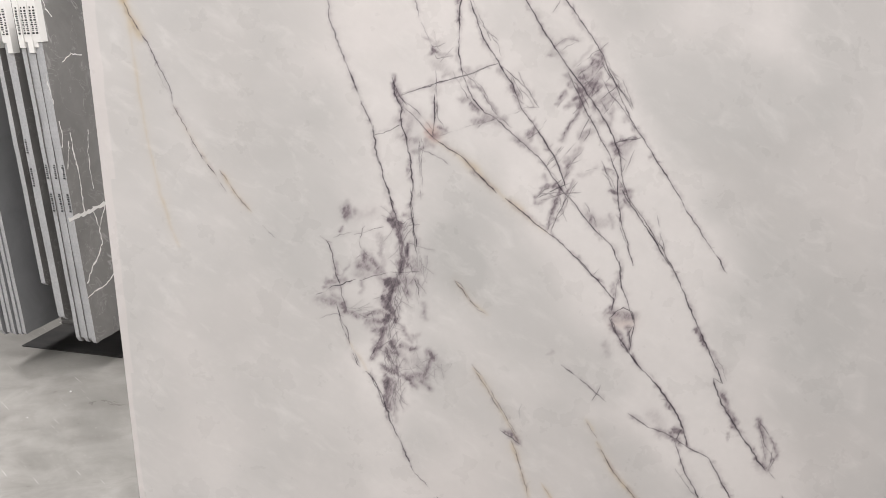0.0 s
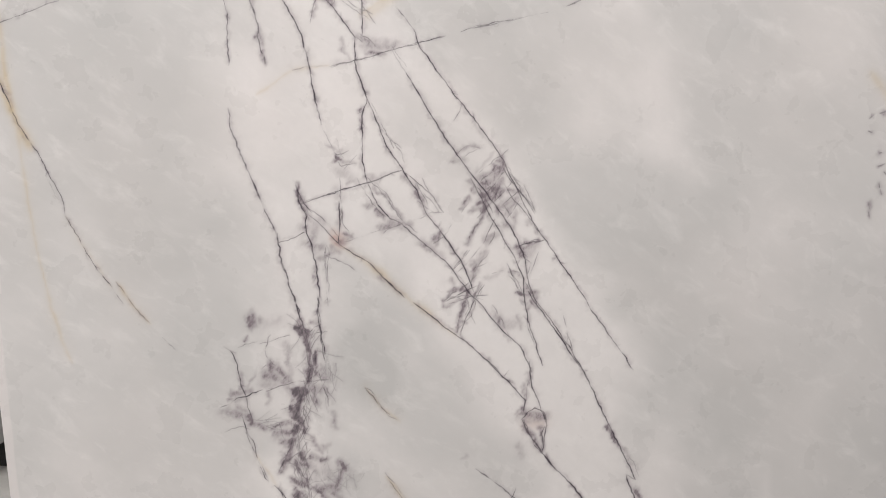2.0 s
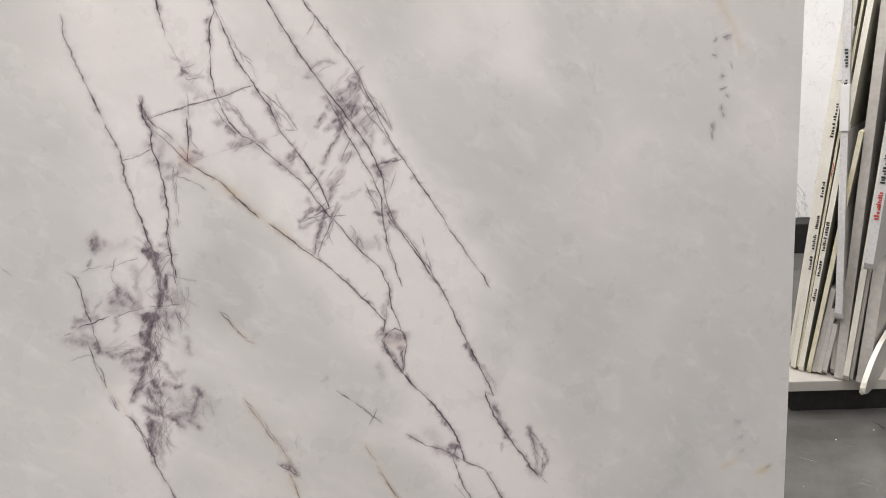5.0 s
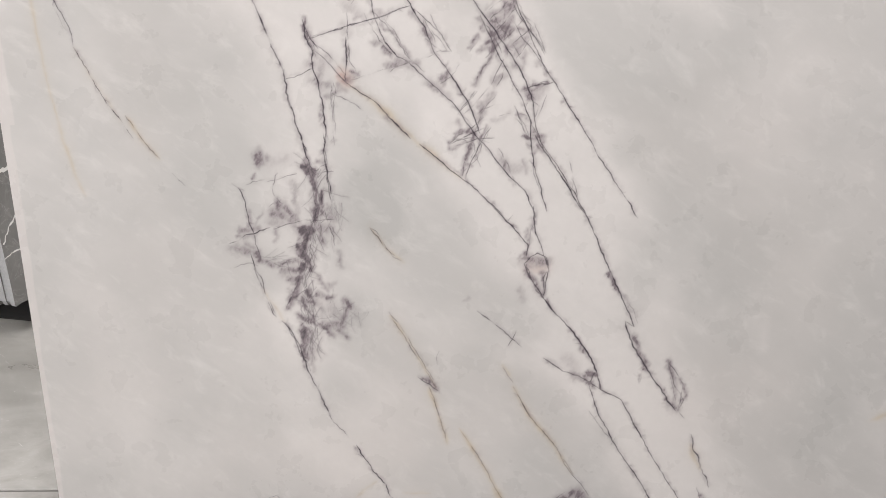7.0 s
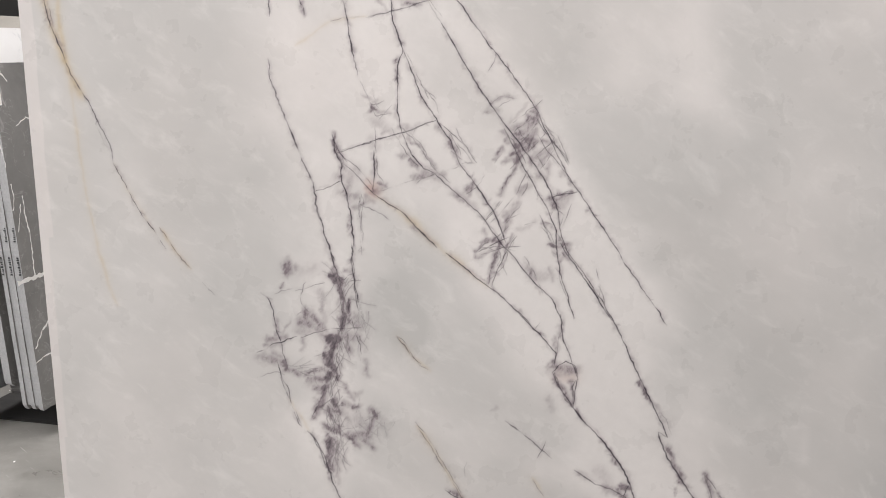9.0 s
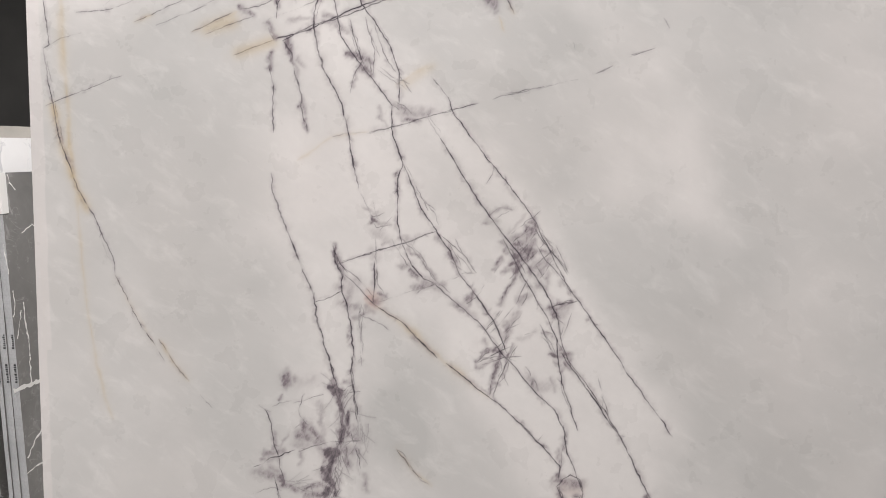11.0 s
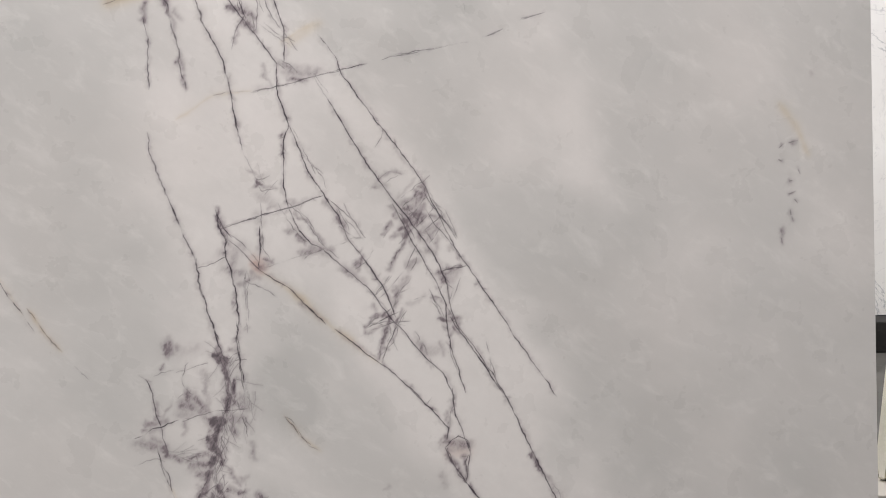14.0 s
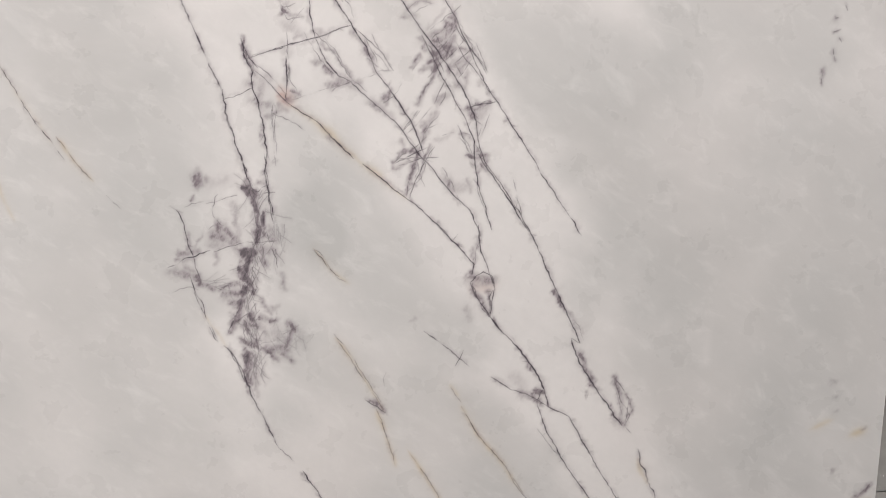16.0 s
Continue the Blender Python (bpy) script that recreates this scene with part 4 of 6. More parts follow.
bloom(11.1, 0.35, [(0.698, 0.476), (0.700, 0.425)])
bloom(5.5, 0.30, [(0.710, 0.502), (0.709, 0.469)])
bloom(8.3, 0.55, [(0.683, 0.432), (0.688, 0.405)])
bloom(7.0, 0.25, [(0.700, 0.431), (0.703, 0.371)])
crack(1.4, 0.50, [(0.686, 0.473), (0.680, 0.444), (0.684, 0.417)])
crack(1.4, 0.40, [(0.701, 0.480), (0.695, 0.451), (0.699, 0.413)])
bloom(6.8, 0.35, [(0.723, 0.623), (0.749, 0.591)])
bloom(8.2, 0.35, [(0.724, 0.573), (0.759, 0.568)])
bloom(4.1, 0.50, [(0.745, 0.567), (0.757, 0.574)])
bloom(5.4, 0.25, [(0.759, 0.599), (0.770, 0.602)])
bloom(6.7, 0.36, [(0.780, 0.673), (0.785, 0.646)])
bloom(12.3, 0.24, [(0.717, 0.559), (0.737, 0.536)])
bloom(6.9, 0.40, [(0.735, 0.501), (0.711, 0.496)])
bloom(11.0, 0.46, [(0.738, 0.489), (0.782, 0.494)])
bloom(6.9, 0.50, [(0.744, 0.482), (0.756, 0.468)])
bloom(6.9, 0.42, [(0.772, 0.481), (0.791, 0.464)])
bloom(9.6, 0.40, [(0.780, 0.504), (0.795, 0.535)])
bloom(9.6, 0.52, [(0.791, 0.558), (0.805, 0.541)])
crack(1.9, 0.60, [(0.798, 0.557), (0.801, 0.541), (0.807, 0.544)])
bloom(15.1, 0.22, [(0.760, 0.531), (0.778, 0.505)])
bloom(12.4, 0.15, [(0.816, 0.523), (0.824, 0.503)])
bloom(17.8, 0.16, [(0.737, 0.530), (0.757, 0.546)])
threads([(0.731, 0.880), (0.738, 0.800), (0.730, 0.740), (0.712, 0.690)], 0.009, 34, 0.045, 0.52, 31)
threads([(0.712, 0.700), (0.704, 0.640), (0.698, 0.580), (0.706, 0.520)], 0.010, 46, 0.034, 0.58, 32)
threads([(0.706, 0.560), (0.708, 0.500), (0.712, 0.420)], 0.009, 38, 0.034, 0.52, 33)
threads([(0.768, 0.830), (0.775, 0.760), (0.780, 0.700)], 0.010, 14, 0.045, 0.40, 34)
threads([(0.740, 0.560), (0.790, 0.500), (0.810, 0.530)], 0.018, 20, 0.035, 0.30, 35)
threads([(0.600, 0.670), (0.650, 0.665), (0.690, 0.640)], 0.010, 14, 0.035, 0.34, 36)
# lower veins
bloom(10.8, 0.42, [(1.229, 0.651), (1.277, 0.645)])
bloom(6.7, 0.42, [(1.228, 0.668), (1.233, 0.621)])
crack(1.8, 0.75, [(1.230, 0.641), (1.234, 0.627), (1.241, 0.601), (1.254, 0.575), (1.273, 0.552)])
crack(1.6, 0.75, [(1.279, 0.622), (1.271, 0.601), (1.270, 0.575), (1.274, 0.552)])
bloom(8.2, 0.42, [(1.237, 0.618), (1.265, 0.562)])
bloom(6.8, 0.42, [(1.271, 0.619), (1.269, 0.569)])
crack(1.6, 0.70, [(1.279, 0.657), (1.283, 0.640), (1.287, 0.618)])
crack(1.4, 0.45, [(1.262, 0.619), (1.283, 0.621)])
bloom(5.4, 0.30, [(1.235, 0.724), (1.236, 0.690)])
bloom(5.3, 0.30, [(1.239, 0.751), (1.250, 0.724)])
bloom(9.6, 0.20, [(1.217, 0.574), (1.220, 0.556)])
rust_haze(19.0, 0.22, [(1.244, 0.635), (1.271, 0.629)])
bloom(6.8, 0.50, [(1.431, 0.610), (1.454, 0.558)])
bloom(5.5, 0.26, [(1.454, 0.567), (1.494, 0.508)])
bloom(7.0, 0.50, [(1.487, 0.453), (1.517, 0.390)])
bloom(5.6, 0.42, [(1.517, 0.393), (1.540, 0.356)])
bloom(7.0, 0.46, [(1.573, 0.391), (1.589, 0.348)])
bloom(8.5, 0.30, [(1.589, 0.351), (1.594, 0.278)])
bloom(4.2, 0.42, [(1.601, 0.346), (1.618, 0.326), (1.622, 0.303), (1.611, 0.277)])
bloom(10.0, 0.40, [(1.584, 0.273), (1.606, 0.265)])
bloom(7.0, 0.50, [(1.351, 0.449), (1.362, 0.428)])
bloom(7.0, 0.60, [(1.382, 0.365), (1.399, 0.355)])
bloom(8.5, 0.50, [(1.375, 0.353), (1.392, 0.331)])
bloom(8.5, 0.36, [(1.343, 0.358), (1.377, 0.341)])
bloom(16.8, 0.14, [(1.331, 0.395), (1.351, 0.364)])
bloom(5.7, 0.40, [(1.411, 0.328), (1.420, 0.307)])
bloom(2.8, 0.40, [(1.509, 0.358), (1.511, 0.334)])
bloom(14.7, 0.50, [(1.313, 0.013), (1.357, 0.033), (1.387, 0.007)])
bloom(11.8, 0.30, [(1.328, 0.007), (1.380, 0.005)])
vein("dark", 1.4, 0.7, [(0.573, 0.642), (0.591, 0.590)], gaps=0.1)
vein("dark", 1.4, 0.75, [(0.601, 0.555), (0.608, 0.530), (0.618, 0.519)])
vein("dark", 1.8, 0.85, [(0.637, 0.504), (0.646, 0.496), (0.674, 0.431), (0.692, 0.369), (0.719, 0.296), (0.739, 0.243)], gaps=0.06, rough=1.5)
vein("dark", 1.4, 0.65, [(0.739, 0.243), (0.767, 0.214), (0.781, 0.193)], gaps=0.2, rough=1.6)
vein("dark", 1.8, 0.85, [(0.797, 0.173), (0.836, 0.102), (0.868, 0.061), (0.877, 0.028)], gaps=0.05, rough=1.5)
vein("dark", 1.2, 0.5, [(0.877, 0.028), (0.895, 0.011)])
vein("ochre", 2.5, 0.4, [(0.844, 0.069), (0.815, 0.047), (0.786, 0.020)])
vein("ochre", 2.0, 0.4, [(0.591, 0.590), (0.637, 0.504)])
vein("ochre", 2.6, 0.57, [(0.898, 0.518), (0.938, 0.457), (0.985, 0.366), (1.007, 0.324)])
vein("dark", 1.2, 0.6, [(0.903, 0.511), (0.985, 0.366), (1.007, 0.324)], gaps=0.25)
vein("smoke", 7.5, 0.48, [(0.965, 0.354), (0.988, 0.342), (1.009, 0.320)])
vein("dark", 1.4, 0.7, [(0.961, 0.356), (0.987, 0.337), (1.011, 0.318)])
vein("ochre", 2.6, 0.57, [(0.988, 0.329), (1.005, 0.272), (1.030, 0.171)])
vein("dark", 1.2, 0.6, [(0.988, 0.329), (1.005, 0.272), (1.025, 0.189)], gaps=0.2)
vein("dark", 1.0, 0.3, [(1.011, 0.382), (1.009, 0.404), (1.016, 0.426)], gaps=0.3)
vein("ochre", 2.8, 0.63, [(1.060, 0.217), (1.107, 0.137), (1.173, 0.007)])
vein("dark", 1.2, 0.6, [(1.069, 0.203), (1.107, 0.137), (1.145, 0.059), (1.173, 0.007)], gaps=0.12)
vein("ochre", 5, 0.46, [(1.144, 0.048), (1.166, 0.014)])
vein("ochre", 2.8, 0.57, [(1.197, 0.328), (1.244, 0.238), (1.297, 0.174)])
vein("dark", 1.3, 0.65, [(1.214, 0.295), (1.244, 0.238), (1.297, 0.174), (1.332, 0.107), (1.387, 0.028)], gaps=0.1)
vein("ochre", 3, 0.4, [(1.284, 0.188), (1.332, 0.107)])
vein("dark", 1.2, 0.55, [(1.284, 0.009), (1.313, 0.026), (1.328, 0.037)], gaps=0.1)
vein("dark", 1.3, 0.6, [(1.112, 0.526), (1.162, 0.486)], gaps=0.3)
vein("dark", 1.2, 0.6, [(1.162, 0.486), (1.199, 0.449), (1.219, 0.432)], gaps=0.1)
vein("dark", 1.2, 0.6, [(1.185, 0.435), (1.199, 0.455), (1.205, 0.474)])
vein("smoke", 4.5, 0.28, [(1.080, 0.556), (1.094, 0.563)])
vein("dark", 1.4, 0.7, [(0.861, 0.735), (0.894, 0.689), (0.915, 0.669)], gaps=0.1)
vein("ochre", 2.4, 0.57, [(0.859, 0.739), (0.894, 0.689), (0.938, 0.650)])
vein("dark", 1.6, 0.85, [(1.138, 0.797), (1.195, 0.736), (1.235, 0.688), (1.230, 0.658)])
vein("dark", 1.4, 0.7, [(1.188, 0.748), (1.199, 0.762)])
vein("dark", 1.5, 0.8, [(1.225, 0.643), (1.241, 0.660), (1.257, 0.670), (1.276, 0.657), (1.284, 0.631)])
vein("dark", 1.7, 0.85, [(1.247, 0.781), (1.252, 0.713), (1.272, 0.664), (1.283, 0.628)])
vein("dark", 1.7, 0.9, [(1.225, 0.643), (1.238, 0.608), (1.272, 0.555)])
vein("dark", 1.5, 0.8, [(1.283, 0.628), (1.276, 0.593), (1.272, 0.555)])
vein("dark", 1.2, 0.5, [(1.236, 0.678), (1.242, 0.726), (1.250, 0.747)], gaps=0.1)
vein("dark", 2.0, 0.95, [(1.272, 0.555), (1.336, 0.476), (1.380, 0.414), (1.403, 0.358)], rough=1.3)
vein("dark", 1.6, 0.8, [(1.403, 0.358), (1.414, 0.317)])
vein("dark", 1.5, 0.75, [(1.271, 0.403), (1.319, 0.368), (1.362, 0.352), (1.385, 0.339), (1.398, 0.363)])
vein("dark", 1.6, 0.85, [(1.385, 0.339), (1.414, 0.317), (1.463, 0.289), (1.492, 0.237), (1.549, 0.128)])
vein("dark", 1.4, 0.75, [(1.549, 0.128), (1.585, 0.066), (1.618, 0.009)], gaps=0.05)
vein("dark", 1.6, 0.85, [(1.385, 0.328), (1.410, 0.249), (1.445, 0.179), (1.496, 0.097), (1.548, 0.007)])
vein("dark", 1.2, 0.6, [(1.386, 0.261), (1.405, 0.229), (1.445, 0.179)], gaps=0.05)
vein("dark", 1.1, 0.5, [(1.395, 0.240), (1.413, 0.255)])
vein("dark", 1.0, 0.5, [(1.441, 0.168), (1.453, 0.191)])
vein("dark", 1.8, 0.9, [(1.352, 0.787), (1.384, 0.731), (1.406, 0.675), (1.433, 0.613)], rough=1.2)
vein("dark", 2.0, 0.9, [(1.433, 0.613), (1.457, 0.555), (1.490, 0.481)], rough=1.4)
vein("dark", 1.4, 0.75, [(1.490, 0.481), (1.469, 0.494)])
vein("dark", 1.8, 0.85, [(1.469, 0.494), (1.482, 0.450), (1.502, 0.406), (1.547, 0.334), (1.598, 0.259)], rough=1.5)
vein("dark", 1.1, 0.5, [(1.464, 0.552), (1.492, 0.516), (1.500, 0.486)], gaps=0.2)
vein("dark", 1.2, 0.5, [(1.574, 0.389), (1.615, 0.332), (1.607, 0.276), (1.603, 0.260)], gaps=0.15)
vein("dark", 1.1, 0.4, [(1.574, 0.389), (1.587, 0.327), (1.597, 0.281)], gaps=0.2)
vein("dark", 1.2, 0.5, [(1.606, 0.257), (1.623, 0.235)], gaps=0.2)
vein("dark", 1.5, 0.75, [(1.639, 0.195), (1.647, 0.152), (1.668, 0.108), (1.690, 0.047)], rough=1.8, gaps=0.08)
vein("ochre", 3.5, 0.52, [(1.640, 0.169), (1.648, 0.129), (1.668, 0.096)])
vein("smoke", 9, 0.44, [(1.663, 0.031), (1.675, 0.009)])
vein("dark", 1.2, 0.5, [(1.659, 0.048), (1.673, 0.003)])
vein("dark", 1.0, 0.4, [(1.511, 0.352), (1.508, 0.337)])
vein("dark", 1.2, 0.5, [(0.539, 0.006), (0.564, 0.025), (0.580, 0.030), (0.597, 0.014), (0.602, 0.004)], gaps=0.1)
vein("ochre", 2, 0.34, [(0.909, 0.037), (0.983, 0.035)])
vein("smoke", 4.5, 0.24, [(0.981, 0.008), (1.019, 0.019)])
# spots and stains by the far edge
vein("smoke", 6.0, 0.4, [(2.119, 0.361), (2.129, 0.355)])
vein("smoke", 6.0, 0.4, [(2.127, 0.311), (2.135, 0.315)])
vein("smoke", 6.0, 0.4, [(2.130, 0.274), (2.138, 0.280)])
vein("smoke", 6.0, 0.4, [(2.139, 0.106), (2.144, 0.114)])
vein("ochre", 4, 0.46, [(2.074, 0.229), (2.103, 0.245), (2.131, 0.254)])
vein("ochre", 6, 0.4, [(2.179, 0.208), (2.199, 0.219), (2.220, 0.224)])
vein("smoke", 4.5, 0.44, [(2.206, 0.220), (2.220, 0.226)])
vein("smoke", 8, 0.53, [(2.204, 0.030), (2.223, 0.046), (2.245, 0.073)])
blot("brown", 2.231, 0.015, 0.020, 0.012, 1.0)
vein("smoke", 6.0, 0.48, [(2.036, 1.306), (2.045, 1.312)])
vein("dark", 2.0, 0.62, [(2.036, 1.306), (2.045, 1.312)])
vein("smoke", 6.0, 0.48, [(2.059, 1.315), (2.079, 1.320)])
vein("dark", 2.0, 0.62, [(2.059, 1.315), (2.079, 1.320)])
vein("smoke", 6.0, 0.48, [(2.034, 1.277), (2.042, 1.274)])
vein("dark", 2.0, 0.62, [(2.034, 1.277), (2.042, 1.274)])
vein("smoke", 6.0, 0.48, [(2.079, 1.254), (2.084, 1.242)])
vein("dark", 2.0, 0.62, [(2.079, 1.254), (2.084, 1.242)])
vein("smoke", 6.0, 0.48, [(2.059, 1.226), (2.065, 1.228)])
vein("dark", 2.0, 0.62, [(2.059, 1.226), (2.065, 1.228)])
vein("smoke", 6.0, 0.48, [(2.056, 1.197), (2.072, 1.202)])
vein("dark", 2.0, 0.62, [(2.056, 1.197), (2.072, 1.202)])
vein("smoke", 6.0, 0.48, [(2.070, 1.183), (2.076, 1.174)])
vein("dark", 2.0, 0.62, [(2.070, 1.183), (2.076, 1.174)])
vein("smoke", 6.0, 0.48, [(2.059, 1.159), (2.060, 1.148)])
vein("dark", 2.0, 0.62, [(2.059, 1.159), (2.060, 1.148)])
vein("smoke", 6.0, 0.48, [(2.062, 1.143), (2.065, 1.132)])
vein("dark", 2.0, 0.62, [(2.062, 1.143), (2.065, 1.132)])
vein("smoke", 6.0, 0.48, [(2.036, 1.115), (2.038, 1.101)])
vein("dark", 2.0, 0.62, [(2.036, 1.115), (2.038, 1.101)])
vein("smoke", 6.0, 0.48, [(2.036, 1.093), (2.039, 1.082)])
vein("dark", 2.0, 0.62, [(2.036, 1.093), (2.039, 1.082)])
vein("ochre", 6, 0.29, [(2.036, 1.408), (2.077, 1.354), (2.105, 1.287)])
vein("smoke", 6.0, 0.28, [(2.113, 1.482), (2.117, 1.469)])
# fine cracks of the hatched fields
vein("dark", 1.15, 0.5, [(1.108, 0.942), (1.127, 0.993), (1.163, 1.040)], gaps=0.18, rough=1.5)
vein("dark", 1.15, 0.5, [(1.075, 0.996), (1.100, 1.027), (1.120, 1.049)], gaps=0.18, rough=1.5)
vein("dark", 1.15, 0.5, [(1.049, 0.930), (1.083, 0.954), (1.134, 0.990)], gaps=0.18, rough=1.5)
vein("dark", 1.15, 0.5, [(1.107, 0.916), (1.134, 0.934), (1.150, 0.966)], gaps=0.18, rough=1.5)
vein("dark", 1.15, 0.5, [(1.088, 0.850), (1.103, 0.890), (1.130, 0.951)], gaps=0.18, rough=1.5)
vein("dark", 1.15, 0.5, [(1.126, 0.876), (1.110, 0.916), (1.105, 0.942)], gaps=0.18, rough=1.5)
vein("dark", 1.15, 0.5, [(1.115, 1.065), (1.132, 1.097), (1.154, 1.121)], gaps=0.18, rough=1.5)
vein("dark", 1.15, 0.5, [(1.164, 1.058), (1.178, 1.081), (1.184, 1.100)], gaps=0.18, rough=1.5)
vein("dark", 1.15, 0.5, [(0.871, 1.227), (0.906, 1.161), (0.931, 1.136)], gaps=0.18, rough=1.5)
vein("dark", 1.15, 0.5, [(0.891, 1.229), (0.939, 1.172), (0.975, 1.118), (1.002, 1.095)], gaps=0.18, rough=1.5)
vein("dark", 1.15, 0.5, [(1.105, 1.137), (1.124, 1.162)], gaps=0.18, rough=1.5)
vein("dark", 1.15, 0.5, [(1.137, 1.200), (1.165, 1.160), (1.177, 1.133)], gaps=0.18, rough=1.5)
vein("dark", 1.15, 0.5, [(1.155, 1.219), (1.198, 1.158), (1.219, 1.118)], gaps=0.18, rough=1.5)
vein("dark", 1.15, 0.5, [(1.192, 1.243), (1.148, 1.200)], gaps=0.18, rough=1.5)
vein("dark", 1.15, 0.5, [(1.214, 1.233), (1.166, 1.179)], gaps=0.18, rough=1.5)
vein("dark", 1.15, 0.5, [(1.229, 1.209), (1.182, 1.159)], gaps=0.18, rough=1.5)
vein("dark", 1.15, 0.5, [(1.238, 1.182), (1.193, 1.143)], gaps=0.18, rough=1.5)
vein("dark", 1.15, 0.5, [(1.243, 1.162), (1.209, 1.119)], gaps=0.18, rough=1.5)
vein("dark", 1.15, 0.5, [(1.202, 1.249), (1.239, 1.195), (1.279, 1.125)], gaps=0.18, rough=1.5)
vein("dark", 1.15, 0.5, [(1.215, 1.236), (1.250, 1.162)], gaps=0.18, rough=1.5)
vein("dark", 1.15, 0.5, [(1.141, 1.122), (1.171, 1.149), (1.186, 1.178)], gaps=0.18, rough=1.5)
vein("dark", 1.15, 0.5, [(1.118, 1.084), (1.154, 1.124)], gaps=0.18, rough=1.5)
vein("dark", 1.15, 0.5, [(1.232, 1.059), (1.264, 1.060), (1.300, 1.062)], gaps=0.18, rough=1.5)
vein("dark", 1.15, 0.5, [(1.235, 1.052), (1.243, 1.025), (1.262, 1.011)], gaps=0.18, rough=1.5)
vein("dark", 1.15, 0.5, [(1.257, 1.005), (1.247, 0.973)], gaps=0.18, rough=1.5)
vein("dark", 1.15, 0.5, [(1.277, 1.037), (1.256, 0.986)], gaps=0.18, rough=1.5)
vein("dark", 1.15, 0.5, [(1.209, 1.001), (1.241, 0.987)], gaps=0.18, rough=1.5)
vein("dark", 1.15, 0.5, [(1.204, 0.989), (1.238, 0.941)], gaps=0.18, rough=1.5)
vein("dark", 1.15, 0.5, [(1.240, 0.974), (1.272, 0.926)], gaps=0.18, rough=1.5)
vein("dark", 1.15, 0.5, [(1.338, 0.850), (1.347, 0.804), (1.351, 0.782)], gaps=0.18, rough=1.5)
vein("dark", 1.15, 0.5, [(1.335, 0.844), (1.344, 0.824)], gaps=0.18, rough=1.5)
vein("dark", 1.15, 0.5, [(1.169, 0.991), (1.196, 0.999)], gaps=0.18, rough=1.5)
vein("dark", 1.15, 0.5, [(1.127, 1.006), (1.158, 1.017)], gaps=0.18, rough=1.5)
vein("dark", 1.15, 0.5, [(1.083, 0.943), (1.114, 0.922)], gaps=0.18, rough=1.5)
vein("dark", 1.15, 0.5, [(1.001, 1.214), (1.024, 1.180), (1.028, 1.152)], gaps=0.18, rough=1.5)
vein("dark", 1.15, 0.5, [(1.019, 1.219), (1.043, 1.173), (1.067, 1.137)], gaps=0.18, rough=1.5)
vein("dark", 1.15, 0.5, [(1.006, 1.168), (1.041, 1.138), (1.064, 1.139)], gaps=0.18, rough=1.5)
vein("dark", 1.15, 0.5, [(0.947, 1.320), (0.971, 1.280), (0.982, 1.254)], gaps=0.18, rough=1.5)
vein("dark", 1.15, 0.5, [(0.929, 1.341), (0.953, 1.307), (0.977, 1.286)], gaps=0.18, rough=1.5)
vein("dark", 1.15, 0.5, [(1.037, 1.069), (1.066, 1.085), (1.081, 1.110)], gaps=0.18, rough=1.5)
vein("dark", 1.15, 0.5, [(0.936, 1.107), (0.975, 1.121)], gaps=0.18, rough=1.5)
vein("dark", 1.15, 0.5, [(0.920, 1.093), (0.943, 1.113)], gaps=0.18, rough=1.5)
vein("dark", 1.15, 0.5, [(1.189, 0.872), (1.207, 0.832)], gaps=0.18, rough=1.5)
vein("dark", 1.15, 0.5, [(1.166, 0.919), (1.195, 0.865)], gaps=0.18, rough=1.5)
vein("dark", 1.15, 0.5, [(1.075, 0.998), (1.098, 0.988), (1.110, 0.968)], gaps=0.18, rough=1.5)
vein("dark", 1.15, 0.5, [(0.730, 1.221), (0.741, 1.176), (0.755, 1.136)], gaps=0.18, rough=1.5)
vein("dark", 1.15, 0.5, [(0.749, 1.169), (0.784, 1.141), (0.820, 1.094)], gaps=0.18, rough=1.5)
vein("dark", 1.15, 0.5, [(0.795, 1.070), (0.798, 1.044)], gaps=0.18, rough=1.5)
vein("dark", 1.15, 0.5, [(0.779, 1.058), (0.823, 1.036), (0.857, 1.012)], gaps=0.18, rough=1.5)
vein("dark", 1.15, 0.5, [(0.793, 1.076), (0.790, 0.960)], gaps=0.18, rough=1.5)
vein("dark", 1.15, 0.5, [(0.833, 1.177), (0.834, 1.126), (0.846, 1.099)], gaps=0.18, rough=1.5)
vein("dark", 1.15, 0.5, [(0.832, 1.229), (0.825, 1.113)], gaps=0.18, rough=1.5)
vein("dark", 1.15, 0.5, [(0.812, 1.314), (0.829, 1.281), (0.855, 1.289)], gaps=0.18, rough=1.5)
vein("dark", 1.15, 0.5, [(0.829, 1.274), (0.834, 1.255), (0.873, 1.259)], gaps=0.18, rough=1.5)
vein("dark", 1.15, 0.5, [(1.106, 1.274), (1.126, 1.289), (1.154, 1.280)], gaps=0.18, rough=1.5)
vein("dark", 1.15, 0.5, [(1.112, 1.260), (1.145, 1.278)], gaps=0.18, rough=1.5)
vein("dark", 1.15, 0.5, [(1.097, 1.345), (1.118, 1.381)], gaps=0.18, rough=1.5)
vein("dark", 1.15, 0.5, [(1.149, 1.226), (1.203, 1.262), (1.217, 1.275)], gaps=0.18, rough=1.5)
vein("dark", 1.15, 0.5, [(1.168, 1.218), (1.209, 1.249)], gaps=0.18, rough=1.5)
vein("dark", 1.15, 0.5, [(0.833, 1.733), (0.850, 1.687), (0.861, 1.654)], gaps=0.18, rough=1.5)
